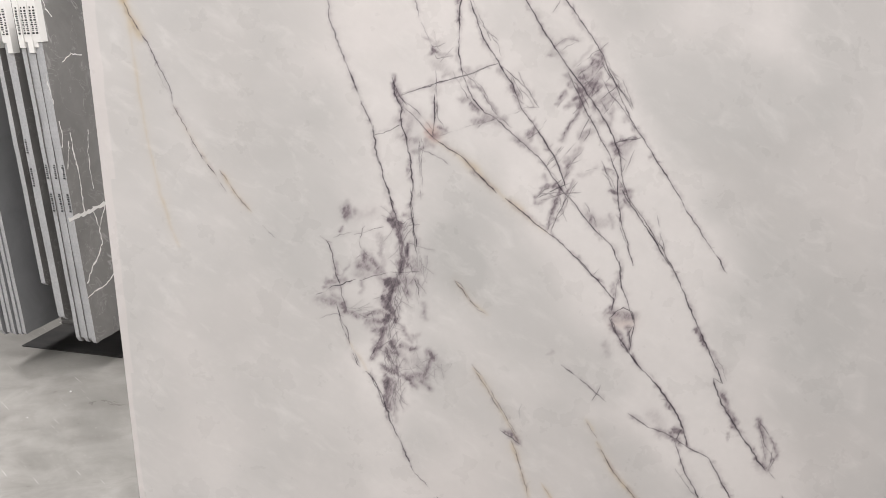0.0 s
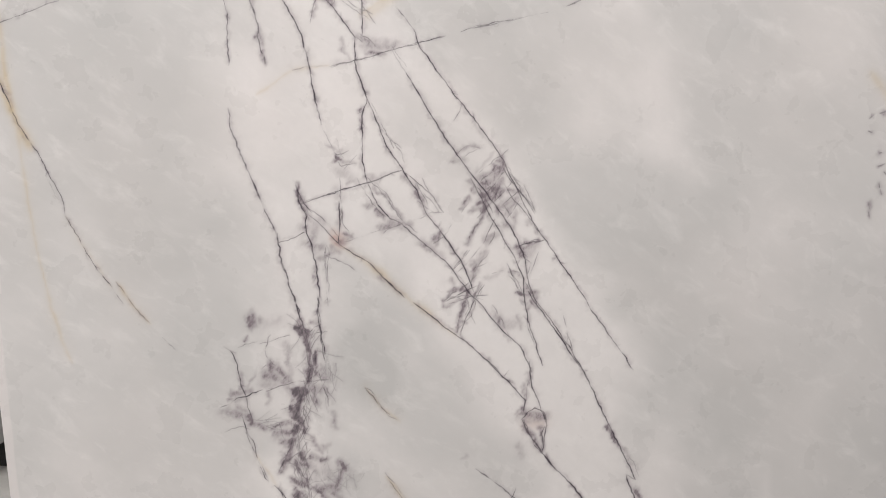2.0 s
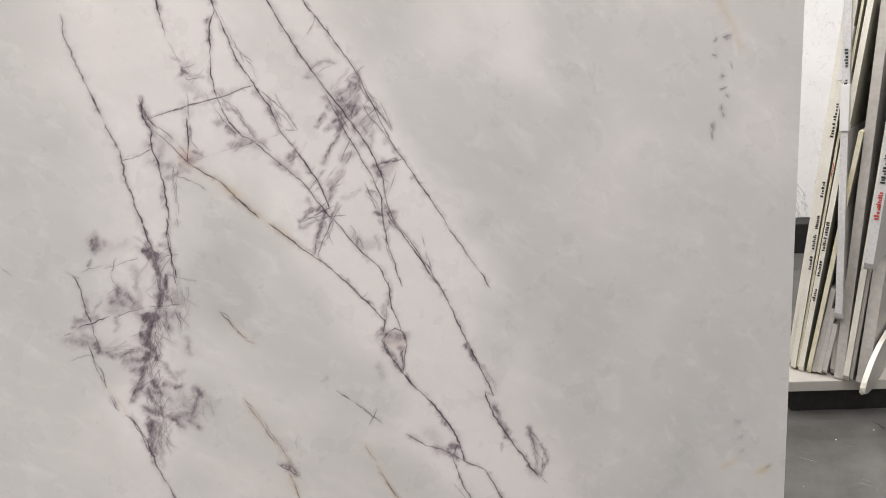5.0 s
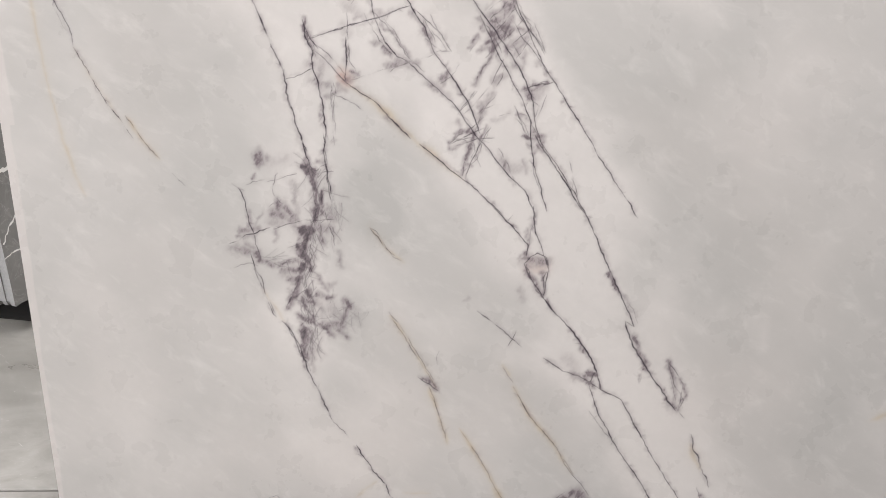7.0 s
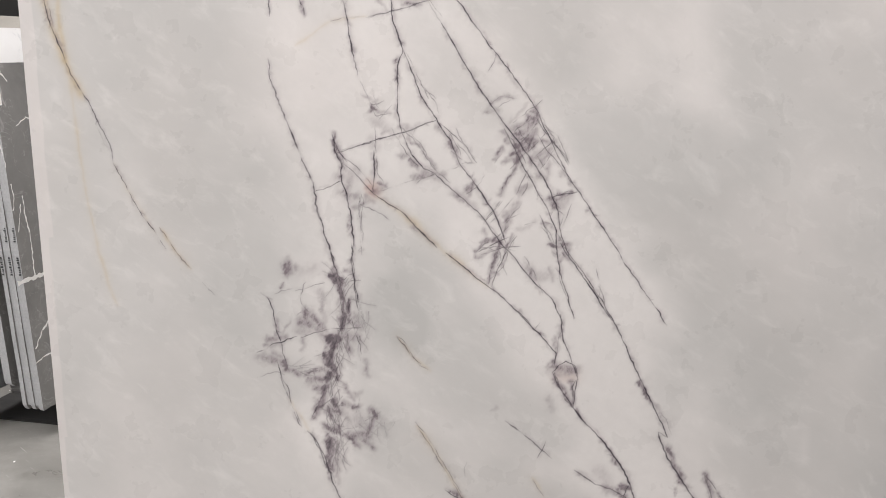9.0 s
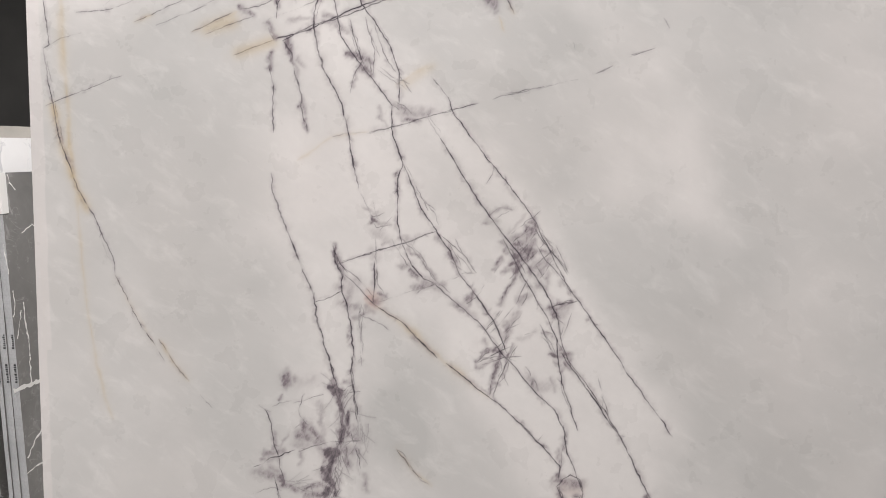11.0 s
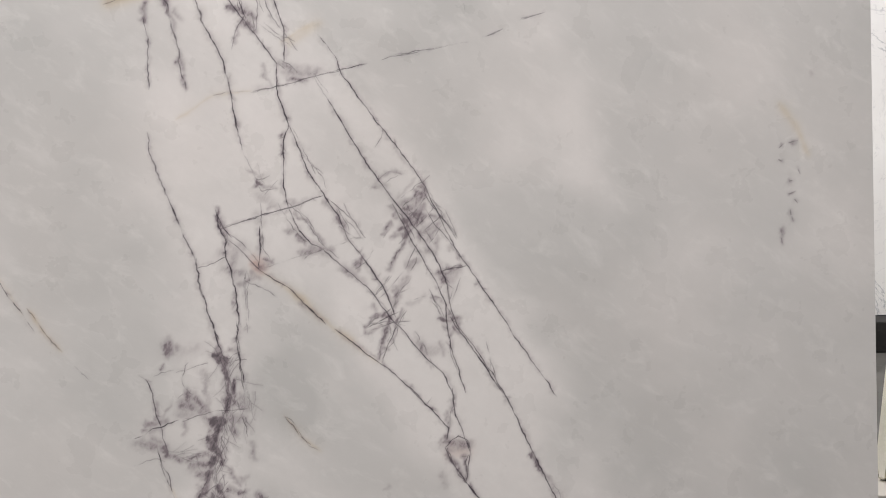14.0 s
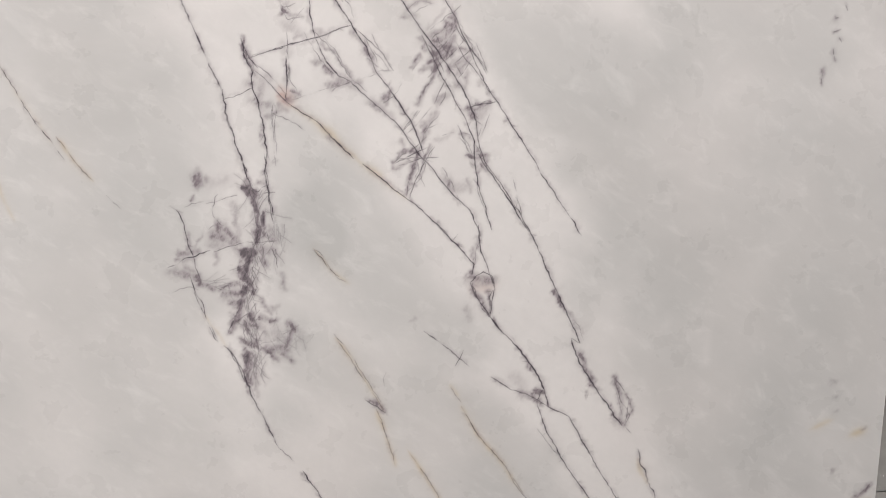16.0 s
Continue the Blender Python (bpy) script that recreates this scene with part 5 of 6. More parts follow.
vein("dark", 1.15, 0.5, [(0.865, 1.725), (0.888, 1.686), (0.893, 1.659)], gaps=0.18, rough=1.5)
vein("dark", 1.15, 0.5, [(0.795, 1.741), (0.811, 1.689), (0.816, 1.650)], gaps=0.18, rough=1.5)
vein("dark", 1.15, 0.5, [(0.835, 1.655), (0.840, 1.629), (0.837, 1.614)], gaps=0.18, rough=1.5)
vein("dark", 1.15, 0.5, [(0.857, 1.635), (0.897, 1.601), (0.928, 1.587)], gaps=0.18, rough=1.5)
vein("dark", 1.15, 0.5, [(0.823, 1.656), (0.787, 1.593)], gaps=0.18, rough=1.5)
vein("dark", 1.15, 0.5, [(0.804, 1.663), (0.835, 1.643)], gaps=0.18, rough=1.5)
vein("dark", 1.15, 0.5, [(0.881, 1.543), (0.906, 1.523)], gaps=0.18, rough=1.5)
vein("dark", 1.15, 0.5, [(0.888, 1.550), (0.913, 1.536), (0.931, 1.515)], gaps=0.18, rough=1.5)
vein("dark", 1.0, 0.5, [(1.203, 1.017), (1.227, 0.972), (1.241, 0.934), (1.250, 0.856), (1.279, 0.769)], gaps=0.1)
vein("dark", 1.5, 0.62, [(0.829, 1.479), (0.878, 1.489), (0.956, 1.505), (1.034, 1.521), (1.087, 1.532)], gaps=0.08)
vein("dark", 1.5, 0.62, [(1.149, 1.549), (1.192, 1.555), (1.258, 1.563)], gaps=0.08)
vein("dark", 1.5, 0.62, [(1.358, 1.584), (1.377, 1.592), (1.398, 1.599)], gaps=0.08)
vein("dark", 1.5, 0.62, [(1.442, 1.622), (1.471, 1.629), (1.487, 1.632)], gaps=0.08)
vein("dark", 1.5, 0.62, [(0.734, 1.172), (0.825, 1.197), (0.916, 1.220), (0.975, 1.240)], gaps=0.08)
vein("dark", 1.2, 0.5, [(0.858, 0.739), (0.874, 0.728), (0.893, 0.696), (0.915, 0.664), (0.932, 0.654)], gaps=0.2)
vein("dark", 1.2, 0.5, [(0.896, 0.526), (0.933, 0.472), (0.959, 0.421), (0.999, 0.350)], gaps=0.2)
vein("ochre", 2.6, 0.55, [(1.170, 0.386), (1.179, 0.369), (1.197, 0.338)], gaps=0.1)
vein("dark", 1.1, 0.5, [(1.170, 0.386), (1.179, 0.369), (1.197, 0.338)], gaps=0.2)
vein("ochre", 2.6, 0.55, [(1.197, 0.328), (1.244, 0.238), (1.297, 0.174), (1.350, 0.082)], gaps=0.1)
vein("dark", 1.1, 0.5, [(1.197, 0.328), (1.244, 0.238), (1.297, 0.174), (1.350, 0.082)], gaps=0.2)
vein("ochre", 2.6, 0.55, [(0.988, 0.329), (1.005, 0.272), (1.030, 0.171)], gaps=0.1)
vein("dark", 1.1, 0.5, [(0.988, 0.329), (1.005, 0.272), (1.030, 0.171)], gaps=0.2)
vein("dark", 1.3, 0.6, [(1.112, 0.526), (1.162, 0.486), (1.199, 0.449), (1.219, 0.432)], gaps=0.15)
vein("dark", 1.3, 0.55, [(1.574, 0.389), (1.592, 0.327), (1.617, 0.288), (1.601, 0.259)], gaps=0.1)
band(0.11, 1.0, [(0.71, 1.89), (0.78, 1.55), (0.87, 1.24), (1.02, 1.07), (1.20, 0.91), (1.32, 0.76)])
band(0.07, 0.8, [(0.79, 1.75), (0.96, 1.54), (1.15, 1.26), (1.33, 0.99), (1.46, 0.80)])
band(0.1, 1.0, [(1.24, 0.95), (1.36, 0.64), (1.49, 0.33), (1.66, -0.01)])
band(0.06, 0.8, [(1.03, 0.92), (1.22, 0.66), (1.33, 0.48), (1.43, 0.24), (1.56, -0.01)])
band(0.09, 0.8, [(0.67, 0.90), (0.66, 0.65), (0.70, 0.45)])
band(0.08, 0.8, [(0.60, 1.45), (0.74, 1.14), (0.75, 0.88)])
band(0.08, 0.6, [(0.60, 0.50), (0.69, 0.23), (0.85, 0.02)])
band(0.07, 0.5, [(0.83, 0.67), (1.04, 0.46), (1.29, 0.40), (1.43, 0.33)])
band(0.06, 0.5, [(1.37, 1.77), (1.55, 1.44), (1.65, 1.25)])
band(0.07, 0.6, [(1.45, 1.37), (1.57, 1.32)])
band(0.05, 0.4, [(1.50, 1.47), (1.60, 1.40)])
band(0.08, 0.6, [(0.02, 1.85), (0.30, 1.86), (0.57, 1.87)])
band(0.05, 0.5, [(1.70, 0.12), (1.60, 0.39), (1.57, 0.56)])
band(0.07, 0.4, [(1.91, 1.50), (2.06, 1.32), (2.17, 1.07), (2.23, 0.98)])
band(0.12, 0.35, [(0.19, 0.85), (0.21, 0.43), (0.27, 0.08)])
band(0.1, 0.3, [(0.89, 0.26), (1.09, 0.09), (1.29, -0.02)])
band(0.06, 0.3, [(2.05, 0.22), (2.17, 0.06)])
band(0.04, 0.5, [(0.64, 0.47), (0.90, 0.32)])
band(0.05, -0.5, [(0.75, 0.88), (0.90, 0.74)])
band(0.07, -0.5, [(0.84, 0.83), (0.94, 0.69)])
band(0.05, -0.4, [(1.12, 0.40), (1.26, 0.31)])
band(0.1, -0.5, [(0.23, 1.65), (0.36, 1.37), (0.36, 1.10)])
band(0.1, -0.5, [(1.30, 1.69), (1.16, 1.51), (1.30, 1.35)])
band(0.15, -0.35, [(0.20, 1.60), (0.40, 1.30), (0.45, 1.10)])
band(0.12, -0.35, [(1.52, 1.00), (1.66, 0.75), (1.76, 0.50)])
band(0.14, 0.30, [(0.10, 0.20), (0.60, 0.15), (1.10, 0.20)])
band(0.014, 0.5, [(1.78, 0.50), (1.79, 0.44)])
band(0.014, 0.5, [(1.78, 0.31), (1.80, 0.29)])
band(0.014, 0.5, [(1.74, 0.26), (1.74, 0.25)])
band(0.014, 0.5, [(2.00, 0.54), (2.03, 0.53)])
band(0.014, 0.5, [(1.76, 0.23), (1.76, 0.23)])
band(0.014, 0.5, [(1.68, 0.52), (1.71, 0.53)])


def soften(field, cells):
    """Blurs a field of the slab a little."""
    n = int(cells * 2.5)
    k = np.exp(-0.5 * (np.arange(-n, n + 1) / cells) ** 2)
    k /= k.sum()
    for axis in (0, 1):
        pad = [(n, n) if a == axis else (0, 0) for a in (0, 1)]
        wide = np.pad(field, pad, mode="edge")
        size = field.shape[axis]
        field = sum(k[i] * (wide[i:i + size] if axis == 0 else wide[:, i:i + size]) for i in range(2 * n + 1)).astype(np.float32)
    return field


def feather(field):
    """Frays a soft field: its edges wander by a few millimetres at three scales."""
    dx = 0.0050 * NOISE_F + 0.0034 * NOISE_S + 0.0022 * NOISE_H
    dz = 0.0050 * NOISE_F[::-1, ::-1] + 0.0034 * NOISE_S[::-1, ::-1] + 0.0022 * NOISE_H[::-1, ::-1]
    i = np.clip(np.arange(GX)[:, None] + np.rint(dx / CELL).astype(int), 0, GX - 1)
    j = np.clip(np.arange(GZ)[None, :] + np.rint(dz / CELL).astype(int), 0, GZ - 1)
    thick = 1.0 + 0.22 * NOISE_S + 0.16 * NOISE_H
    return soften(field[i, j] * thick, 0.7)


def marble_slab():
    """The slab: sawn body and, in front of it, the polished face, cut finer where the veins run."""
    slab = empty("marble_slab", SLAB, "large polished white marble slab with purple-grey veins", "stone slab")
    lay_bands()
    F["smoke"] = feather(0.55 * soften(F["smoke"], 2.2) + 0.45 * F["smoke"])
    F["ochre"] = np.maximum(0.62 * F["ochre"], 0.75 * soften(F["ochre"], 2.5) + 0.55 * soften(F["ochre"], 9.0))
    F["rust"] = feather(F["rust"])
    # resin rim along the left edge, broad above and narrow below
    rim = np.clip((0.034 - 0.011 * (PZ < 1.0) - 0.008 * (PZ < 0.5))[None, :] + 0.003 * NOISE_M - PX[:, None], 0, 0.003) / 0.003
    F["pink"] = np.maximum(F["pink"], 0.34 * rim)
    veins = np.stack([F["dark"], F["ochre"], F["smoke"], F["pink"]], -1)
    tone_fine = np.stack([F["rust"], F["brown"]], -1)
    both = np.concatenate([veins, tone_fine], -1)
    px, pz = NX // BIG, NZ // BIG
    corner = np.stack(np.meshgrid(np.arange(px) * BIG, np.arange(pz) * BIG, indexing="ij"), -1).reshape(-1, 2)
    quads, size = [], BIG
    while size >= 1:
        if size == 1:
            quads.append((corner, size))
            break
        # how much the pattern changes inside each cell
        reach = np.zeros(len(corner))
        step = max(1, size // 8)
        low, high = None, None
        for i in range(0, size + 1, step):
            for j in range(0, size + 1, step):
                val = both[corner[:, 0] + i, corner[:, 1] + j]
                low = val if low is None else np.minimum(low, val)
                high = val if high is None else np.maximum(high, val)
        reach = (high - low).max(-1)
        limit = 0.05 if size > 2 else 0.16
        split = reach > limit
        quads.append((corner[~split], size))
        half = size // 2
        c = corner[split]
        corner = np.concatenate([c, c + (half, 0), c + (0, half), c + (half, half)])
        size = half
    lo = np.concatenate([c for c, _ in quads])
    sz = np.concatenate([np.full(len(c), s) for c, s in quads])
    ids = np.stack([lo[:, 0] * GZ + lo[:, 1], (lo[:, 0] + sz) * GZ + lo[:, 1],
                    (lo[:, 0] + sz) * GZ + lo[:, 1] + sz, lo[:, 0] * GZ + lo[:, 1] + sz], 1)
    used, faces = np.unique(ids, return_inverse=True)
    faces = faces.reshape(-1, 4)
    ix, iz = used // GZ, used % GZ
    co = np.stack([PX[ix], np.zeros(len(used)), PZ[iz]], -1).astype(np.float32)
    mesh = bpy.data.meshes.new("polished_face")
    mesh.vertices.add(len(used))
    mesh.vertices.foreach_set("co", co.ravel())
    mesh.loops.add(faces.size)
    mesh.loops.foreach_set("vertex_index", faces.ravel().astype(np.int32))
    mesh.polygons.add(len(faces))
    mesh.polygons.foreach_set("loop_start", np.arange(0, faces.size, 4, dtype=np.int32))
    mesh.update(calc_edges=True)
    a = mesh.attributes.new("veins", "FLOAT_COLOR", "POINT")
    a.data.foreach_set("color", veins[ix, iz].astype(np.float32).ravel())
    pale = F["pale"][np.minimum(ix // 8, F["pale"].shape[0] - 1), np.minimum(iz // 8, F["pale"].shape[1] - 1)]
    tone = np.stack([pale, F["rust"][ix, iz], F["brown"][ix, iz], np.ones(len(ix))], -1)
    b = mesh.attributes.new("tone", "FLOAT_COLOR", "POINT")
    b.data.foreach_set("color", tone.astype(np.float32).ravel())
    mesh.materials.append(M_FACE)
    face = new("polished_face", mesh)
    face.parent = slab
    tagged(face, "polished white face with grey clouds and dark veins")
    body = block(0, SLAB_W, 0.0015, SLAB_T, 0, SLAB_H, 0.001, 1)
    part("sawn_body", body, M_EDGE, slab, "sawn pale edges and back")
    return slab


marble_slab()


# ---- the rack under it ----
def rack():
    r = empty("slab_rack", pose(0, 0, 0), "grey steel A-frame rack with black base", "rack")
    c, s = math.cos(radians(LEAN_BACK)), math.sin(radians(LEAN_BACK))
    for x0, x1 in ((0.60, 0.745), (1.568, 1.71)):
        bm = block(x0, x1, -0.16, 1.05, 0.0, FOOT - 0.001, 0.006)
        beam = part("foot_beam", bm, M_STEEL, r, "scuffed galvanised steel foot beam")
        bm = block(x0 + 0.03, x1 - 0.03, 0, 0.08, 0.0, 1.95, 0.005)
        post = part("leaning_post", bm, M_STEEL, r)
        post.matrix_parent_inverse = Matrix()
        post.matrix_basis = pose(0, 0.027, FOOT + 0.002, -LEAN_BACK, 0, 0)
        bm = block(x0 + 0.03, x1 - 0.03, -0.08, 0, 0.0, 1.95, 0.005)
        back = part("rear_post", bm, M_STEEL, r)
        back.matrix_basis = pose(0, 0.98, FOOT, 14.5, 0, 0)
    part("base_rail", block(0.747, 1.566, 0.03, 0.11, 0.0, FOOT - 0.012, 0.004), M_BLACK, r, "black painted base rail")
    part("black_floor_plate", block(0.747, 1.566, -0.10, 0.03, 0.0, 0.02, 0.003), M_BLACK, r, "thin black plate that darkens the floor below the slabs")
    return r


rack()


# ---- stacks of other slabs ----
def ragged_slab(length, height, thick, seed):
    """A slab whose near end and foot are sawn roughly, with a few chips knocked off the lower corner."""
    r = random.Random(seed)
    cut, rise = r.uniform(0.004, 0.03), r.uniform(0.006, 0.03)
    line = [(length, height), (0.0, height)]
    z = height
    while z > rise + 0.08:
        z -= r.uniform(0.05, 0.16)
        line.append((r.uniform(0.0, 0.0022), max(z, rise + 0.02)))
    line += [(0.001, rise), (cut * 0.45, rise * r.uniform(0.3, 0.7)), (cut, r.uniform(0.0, 0.003))]
    x = cut
    while x < 0.5:
        x += r.uniform(0.02, 0.06)
        line.append((x, r.uniform(0.0, 0.006)))
    line.append((length, 0.0))
    bm = bmesh.new()
    front = [bm.verts.new((px, 0.0, pz)) for px, pz in line]
    back = [bm.verts.new((px + r.uniform(0.0, 0.0015), thick, pz)) for px, pz in line]
    bm.faces.new(front)
    bm.faces.new(back[::-1])
    for i in range(len(line)):
        j = (i + 1) % len(line)
        bm.faces.new((front[j], front[i], back[i], back[j])).material_index = 1
    bmesh.ops.recalc_face_normals(bm, faces=bm.faces[:])
    return bm


def stack(corner, heading, lean, rows, group=""):
    """Slabs leaning together. corner: the near foot on the floor plan; heading: degrees of their length; lean: degrees to the
    left of the heading, so that the first face overhangs nothing. rows: (offset, start, lift, length, height, thick, face, edge, name, label)."""
    for off, start, lift, length, height, thick, face, edge, nm, lb in rows:
        m = pose(corner[0], corner[1], 0, 0, 0, heading) @ pose(start, off, lift, lean, 0, 0)
        top = empty(nm, m, lb, "stone slab", group)
        bm = ragged_slab(length, height, thick, int(1000 * (off + 2 * start + height + 3)))
        part("slab_body", bm, (face, edge), top)
        yield top, thick, height


def ink(top, thick, z0, z1, material, x=-0.0012):
    """Hand-written marks on the narrow end of a slab, drawn as short bars."""
    r = random.Random(int(z0 * 1000) + int(thick * 1e5))
    z = z0
    while z < z1:
        h = r.uniform(0.006, 0.013)
        bm = block(x, x + 0.0012, thick * 0.25, thick * (0.5 + 0.3 * r.random()), z, z + h * 0.55)
        part("marker_stroke", bm, material, top)
        z += h


def tape(top, thick, z0, z1):
    bm = block(-0.004, 0.03, -0.0025, thick + 0.0025, z0, z1, 0.0008, 1)
    part("paper_tape", bm, M_TAPE, top, "torn white paper tape")


LEFT = []
H57 = 1.44
DARK = "dark grey marble slab with white veins, leaning"
CORNER, HEAD, TIP = (-0.845, 1.265), 78, 1.8
# offsets run to the left of the heading, away from the polished face that is seen
for off, start, lift, thick in ((0.000, 0.0, 0, 0.021), (0.0212, 0.004, 0, 0.021), (0.0424, 0.0, 0, 0.021), (0.0636, 0.006, 0, 0.021), (0.0848, 0.0, 0, 0.021),
                                (0.157, 0.012, 0.09, 0.021), (0.1785, 0.016, 0.10, 0.021), (0.232, 0.020, 0.24, 0.024)):
    LEFT += list(stack(CORNER, HEAD, TIP, [(off, start, FOOT + lift, 2.5, H57 - lift, thick, M_DARKSTONE, M_DARKEDGE, "grey_marble_slab", DARK)], "grey slabs"))
for off, height, face, nm in ((0.33, 1.60, M_WHITESTONE, "white_stone_slab"), (0.42, 1.66, M_GREYSTONE, "pale_grey_stone_slab")):
    list(stack(CORNER, HEAD, TIP, [(off, 0.3, FOOT, 2.6, height, 0.02, face, M_WHITEEDGE, nm, "tall pale stone slab behind the grey ones")]))
for k, (top, thick, height) in enumerate(LEFT):
    tape(top, thick, height - 0.16 - 0.02 * (k % 3), height)
    ink(top, thick, height - 0.13, height - 0.03, M_INK, -0.0052)
    if k % 2 == 0:
        ink(top, thick, 0.60, 0.68, M_INK)
        ink(top, thick, 0.74, 0.80, M_INK)
for off in (0.0, 0.0207, 0.047, 0.0677, 0.10):
    list(stack((-1.235, 1.36), HEAD, TIP, [(off, -off * 0.3, FOOT, 2.5, H57, 0.02, M_BLUESTONE, M_DARKEDGE, "blue_grey_slab", "plain blue-grey stone slab, leaning")], "blue slabs"))


def foot_rack(corner, heading, x0, x1, y0, y1, posts=True):
    """Low rack on which a stack stands: two cross beams, a black rail between them, and black plates for floor shade.
    """
    r = empty("stack_rack", pose(corner[0], corner[1], 0, 0, 0, heading), "low steel rack under leaning slabs, with black plates as floor shade", "rack")
    for x in (x0, x1):
        part("foot_beam", block(x, x + 0.14, y0, y1, 0, FOOT - 0.001, 0.006), M_STEEL, r, "scuffed steel foot beam")
    part("base_rail", block(x0 + 0.142, x1 - 0.002, y0 + 0.1, y0 + 0.18, 0.022, FOOT - 0.01, 0.004), M_BLACK, r)
    # thin black plates added in place of the shade under the stack
    part("black_floor_plate", block(x0 - 0.26, x0 - 0.002, y0 + 0.02, y1, 0.0, 0.006, 0.002), M_BLACK, r, "thin black plate that darkens the floor below the slabs")
    part("black_floor_plate", block(x0 + 0.142, x1 - 0.002, y0 + 0.04, y1, 0.0, 0.02, 0.003), M_BLACK, r, "thin black plate that darkens the floor below the slabs")
    for x in (x0, x1) if posts else ():
        part("upright", block(x + 0.03, x + 0.11, y1 - 0.1, y1 - 0.02, FOOT, 1.5, 0.005), M_STEEL, r)


def calcite_vein(top, width, line, seed):
    """A white calcite vein in the polished face of a slab, in metres along and up the face, with ragged width."""
    r = random.Random(seed)
    bm = bmesh.new()
    pairs = []
    for (xa, za), (xb, zb) in zip(line, line[1:]):
        n = max(2, int(math.hypot(xb - xa, zb - za) / 0.012))
        for i in range(n + 1):
            f = i / n
            ln = math.hypot(xb - xa, zb - za) + 1e-6
            nx, nz = -(zb - za) / ln, (xb - xa) / ln
            w = width * 0.0011 * r.uniform(0.25, 1.25)
            o = r.uniform(-0.003, 0.003)
            x, z = xa + (xb - xa) * f + nx * o, za + (zb - za) * f + nz * o
            pairs.append((bm.verts.new((x + nx * w, -0.0006, z + nz * w)), bm.verts.new((x - nx * w, -0.0006, z - nz * w))))
    for (p, q), (s, u) in zip(pairs, pairs[1:]):
        bm.faces.new((p, s, u, q))
    part("white_vein", bm, M_WHITEVEIN, top, "ragged white calcite vein")


for k, (wide, line) in enumerate((
    (9, [(-0.027, 0.574), (0.015, 0.579), (0.063, 0.575), (0.114, 0.581), (0.196, 0.589)]),
    (3, [(0.063, 0.575), (0.064, 0.634), (0.068, 0.694), (0.069, 0.766), (0.061, 0.839), (0.061, 0.920)]),
    (4, [(0.129, 0.421), (0.102, 0.378), (0.060, 0.346), (0.036, 0.316), (0.011, 0.281)]),
    (3, [(0.001, 0.220), (0.045, 0.234), (0.104, 0.235), (0.176, 0.267)]),
    (2.5, [(0.114, 0.579), (0.125, 0.525), (0.132, 0.464), (0.136, 0.419)]),
    (2.5, [(0.182, 0.577), (0.155, 0.534), (0.128, 0.478)]),
    (2.5, [(0.006, 0.868), (0.020, 0.916), (0.013, 0.974)]),
    (2, [(0.134, 0.665), (0.134, 0.739), (0.140, 0.834), (0.161, 0.914)]),
    (2.5, [(-0.011, 1.163), (-0.004, 1.098), (0.003, 1.042)]),
    (3, [(0.039, 1.433), (0.046, 1.402), (0.072, 1.370)]),
    (2, [(0.084, 1.197), (0.136, 1.226), (0.196, 1.214)]),
    (2.0, [(0.015, 0.778), (0.031, 0.833), (0.047, 0.888)]),
)):
    calcite_vein(LEFT[0][0], wide, line, k)

foot_rack(CORNER, HEAD, 0.42, 1.9, 0.01, 0.62)

# onyx and white slabs beyond the right edge
ONYX = (2.905, 0.905)
ONYX_LABEL = "pale green onyx slab with rough cream edge"


def right_slab(off, start, lift, lean, length, height, thick, face, edge, name, label, marks=(), red=(), group=""):
    """One slab of the mixed stack, with marker strokes on its near end at the given heights."""
    top = list(stack(ONYX, 44, lean, [(off, start, lift, length, height, thick, face, edge, name, label)], group))[0][0]
    for z in marks:
        ink(top, thick, z, z + 0.055, M_INK)
    for z in red:
        ink(top, thick, z, z + 0.05, M_REDINK)
    return top


right_slab(0.0730, 0.03, FOOT, 1.7, 1.9, 1.62, 0.020, M_ONYX, M_PALEEDGE, "onyx_slab", ONYX_LABEL, group="onyx slabs")
first = right_slab(0.0525, 0.0, FOOT, 2.0, 1.9, 1.58, 0.020, M_ONYX, M_PALEEDGE, "onyx_slab", ONYX_LABEL, (0.42, 0.50, 0.58, 0.70, 0.92, 0.98), group="onyx slabs")
tape(first, 0.020, 1.12, 1.30)
right_slab(0.0440, 0.006, FOOT, 2.4, 1.9, 1.52, 0.0082, M_ONYX, M_ONYXEDGE, "onyx_slab", "thin green onyx slab with sawn yellow edge", red=(0.78,), group="onyx slabs")
right_slab(0.0240, 0.0, FOOT, 2.8, 1.9, 1.50, 0.0195, M_ONYX, M_PALEEDGE, "onyx_slab", ONYX_LABEL, (0.30, 0.40, 0.50, 0.56), group="onyx slabs")
right_slab(-0.0030, 0.0, FOOT, 4.0, 1.9, 0.95, 0.0160, M_GREYSTONE, M_ONYXEDGE, "onyx_slab", "grey-green onyx slab with sawn yellow edge", group="onyx slabs")
for off, height in ((-0.0205, 0.36), (-0.0380, 0.28), (-0.0555, 0.22)):
    right_slab(off, 0.012, FOOT, 4.7, 1.8, height, 0.017, M_GREYSTONE, M_BEIGEEDGE, "beige_stone_slab", "beige stone slab wedged beside the onyx", group="beige slabs")
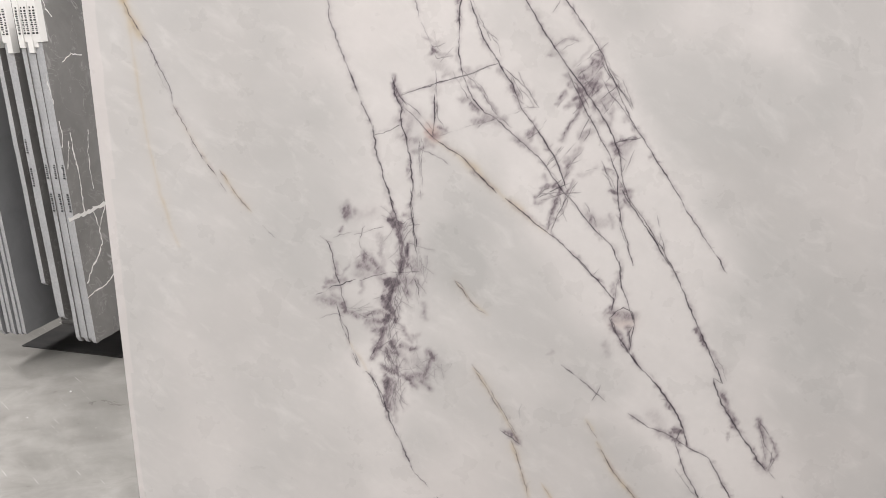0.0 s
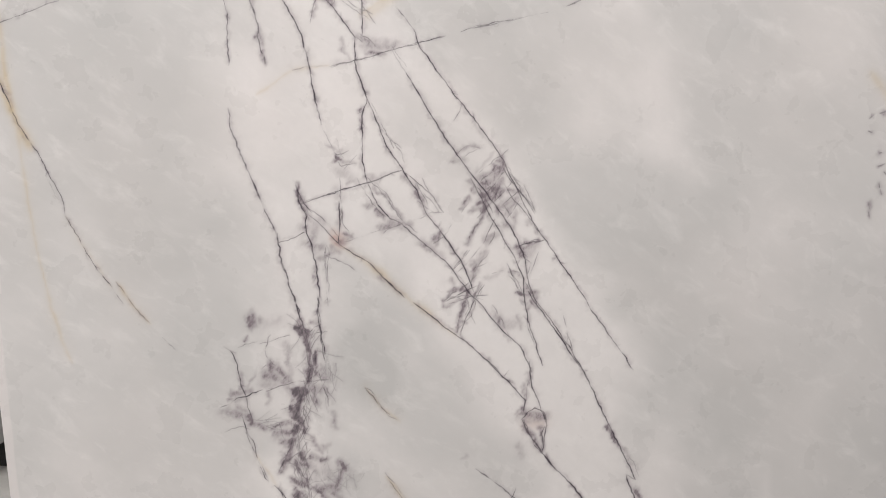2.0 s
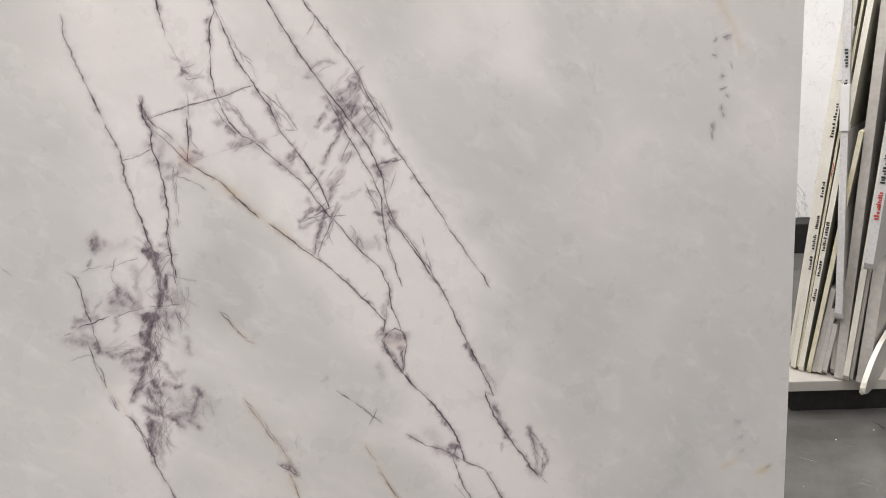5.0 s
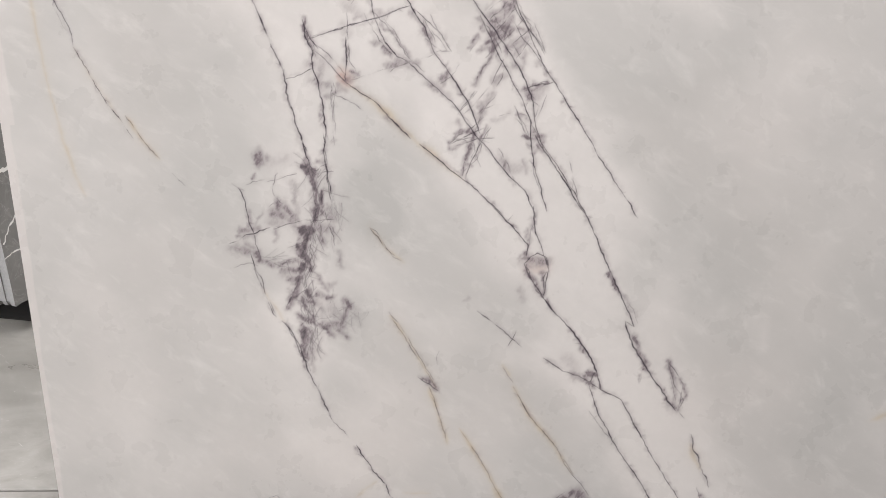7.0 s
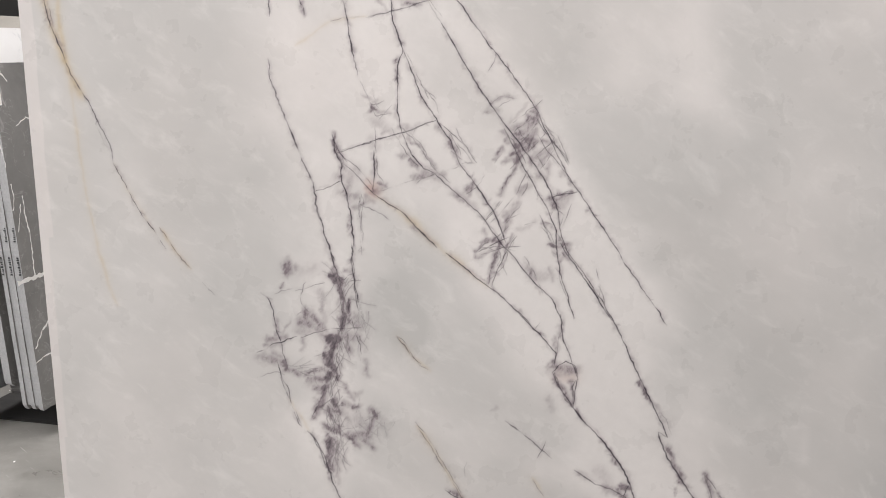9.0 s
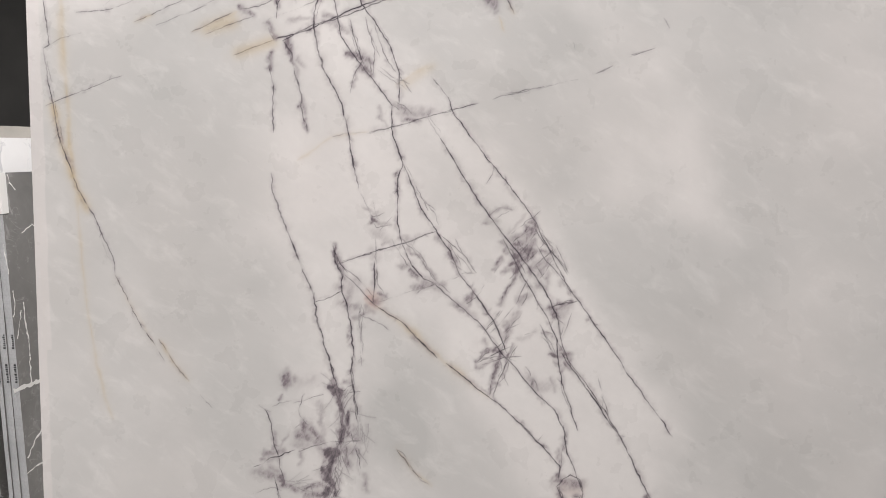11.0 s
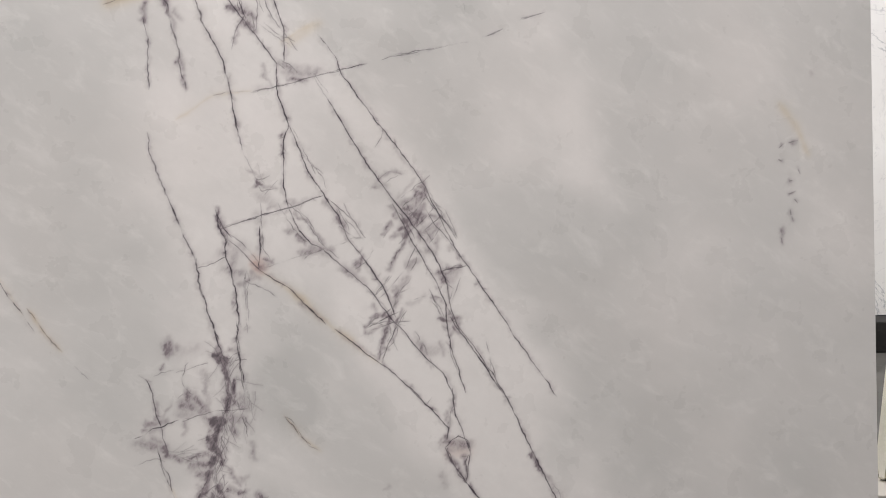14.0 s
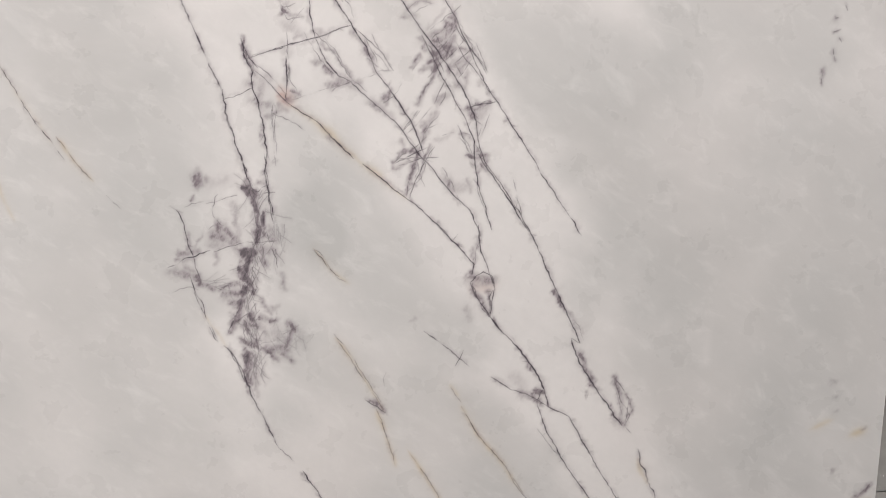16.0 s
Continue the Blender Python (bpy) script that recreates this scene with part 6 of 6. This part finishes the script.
# a short remnant carries the upright pale slab
right_slab(-0.082, 0.03, FOOT, 0.0, 1.5, 0.25, 0.018, M_GREYSTONE, M_SHADEDGE, "beige_stone_slab", "low beige stone remnant under a pale slab", group="beige slabs")
pale = right_slab(-0.090, -0.02, 0.402, -5.5, 1.6, 1.30, 0.024, M_PALESTONE, M_WHITEEDGE, "white_stone_slab", "upright pale grey slab with white edge", (0.82, 0.92))
tape(pale, 0.024, 0.70, 0.86)
right_slab(-0.1155, 0.015, FOOT, -0.9, 1.7, 1.42, 0.032, M_PALESTONE, M_BEIGEEDGE, "pale_stone_slab", "thick pale grey slab between leaning slabs")
right_slab(-0.136, 0.0, FOOT, 0.9, 1.7, 1.35, 0.020, M_GREYSTONE, M_PALEEDGE, "beige_stone_slab", "beige stone slab with rough cream edge", group="beige slabs")
right_slab(-0.1477, 0.02, FOOT, 0.9, 1.7, 1.20, 0.0110, M_GREYSTONE, M_BEIGEEDGE, "beige_stone_slab", "thin beige slab packed against a cream-edged one", group="beige slabs")
# a second remnant carries the marked slab
right_slab(-0.1985, 0.02, FOOT, 0.0, 1.5, 0.52, 0.040, M_GREYSTONE, M_BEIGEEDGE, "beige_stone_slab", "low thick beige remnant under a marked slab", group="beige slabs")
right_slab(-0.1930, -0.24, 0.672, 1.0, 1.6, 0.90, 0.028, M_PALESTONE, M_WHITEEDGE, "white_stone_slab", "pale slab with red and black marks on its edge",
           (0.30, 0.36, 0.42), (0.18, 0.22))
foot_rack(ONYX, 44, 0.45, 1.5, -0.30, 0.2, posts=False)
plinth = empty("base_plinth", pose(ONYX[0], ONYX[1], 0, 0, 0, -6.3), "pale grey ledge under onyx slabs, with a black block as the shade below", "plinth")
part("ledge", block(-0.135, 1.40, -0.056, -0.056 + 0.16, 0.105, FOOT - 0.002, 0.004), M_GREYSTONE, plinth, "pale painted ledge")
# black block set back under the ledge, added to give the dark shade there
part("ledge_shade_block", block(-0.06, 1.36, -0.056 + 0.04, -0.056 + 0.15, 0.0, 0.104, 0.004), M_BLACK, plinth, "black block added as the shade below the ledge")


def white_backdrop_slab():
    top = empty("white_veined_slab", pose(3.2, 3.0, 0.20, -6, 0, -8), "tall white slab with grey veins on black rail", "stone slab")
    part("slab_body", block(-0.6, 2.6, 0, 0.02, 0, 2.7, 0.0015, 1), M_WHITESTONE, top)
    rail = empty("black_rail", pose(3.2, 3.0, 0, 0, 0, -8), "black painted steel rack rail", "rack")
    part("rail_body", block(-0.4, 2.6, -0.14, 0.16, 0, 0.196, 0.01), M_BLACK, rail)


white_backdrop_slab()


def broken_slab(off, start, length, height):
    """A remnant that stands on its edge, with a rounded, chipped near end."""
    m = pose(ONYX[0], ONYX[1], 0, 0, 0, 44) @ pose(start, off, FOOT, 1.0, 0, 0)
    top = empty("broken_stone_slab", m, "broken grey slab with rough rounded cream edge", "stone slab")
    r = random.Random(5)
    ends = []
    for i in range(15):
        a = math.pi * (0.5 + i / 14)
        ends.append((0.30 + 0.30 * math.cos(a) + r.uniform(-0.008, 0.008), 0.55 * height + 0.48 * height * math.sin(a) + r.uniform(-0.003, 0.003)))
    outline = [(length, ends[0][1])] + ends + [(0.36, 0.0), (length, 0.0)]
    bm = bmesh.new()
    front = [bm.verts.new((px, 0, pz)) for px, pz in outline]
    back = [bm.verts.new((px - 0.02 + r.uniform(-0.01, 0.01), 0.016, pz)) for px, pz in outline]
    bm.faces.new(front)
    bm.faces.new(back[::-1])
    for i in range(len(outline)):
        j = (i + 1) % len(outline)
        bm.faces.new((front[j], front[i], back[i], back[j])).material_index = 1
    bmesh.ops.recalc_face_normals(bm, faces=bm.faces[:])
    part("slab_body", bm, (M_GREYSTONE, M_PALEEDGE), top)


broken_slab(-0.222, -0.20, 1.4, 0.17)


def chips():
    """Small stone chips and grit on the floor."""
    r = random.Random(11)
    bm = bmesh.new()
    for _ in range(60):
        if r.random() < 0.5:
            x, y = r.uniform(-2.2, -0.15), r.uniform(-0.3, 2.2)
        else:
            x, y = r.uniform(2.35, 3.6), r.uniform(-0.3, 1.6)
        size = r.uniform(0.0015, 0.005)
        ret = bmesh.ops.create_icosphere(bm, subdivisions=1, radius=size)
        for v in ret["verts"]:
            v.co = Vector((v.co.x * r.uniform(0.7, 1.5) + x, v.co.y * r.uniform(0.7, 1.4) + y, max(0.0, v.co.z * 0.5 + size * 0.3)))
    ob = part("stone_chips", bm, M_WHITEEDGE)
    tagged(ob, "scattered white stone chips on the concrete floor", "debris", kind="stuff")


chips()
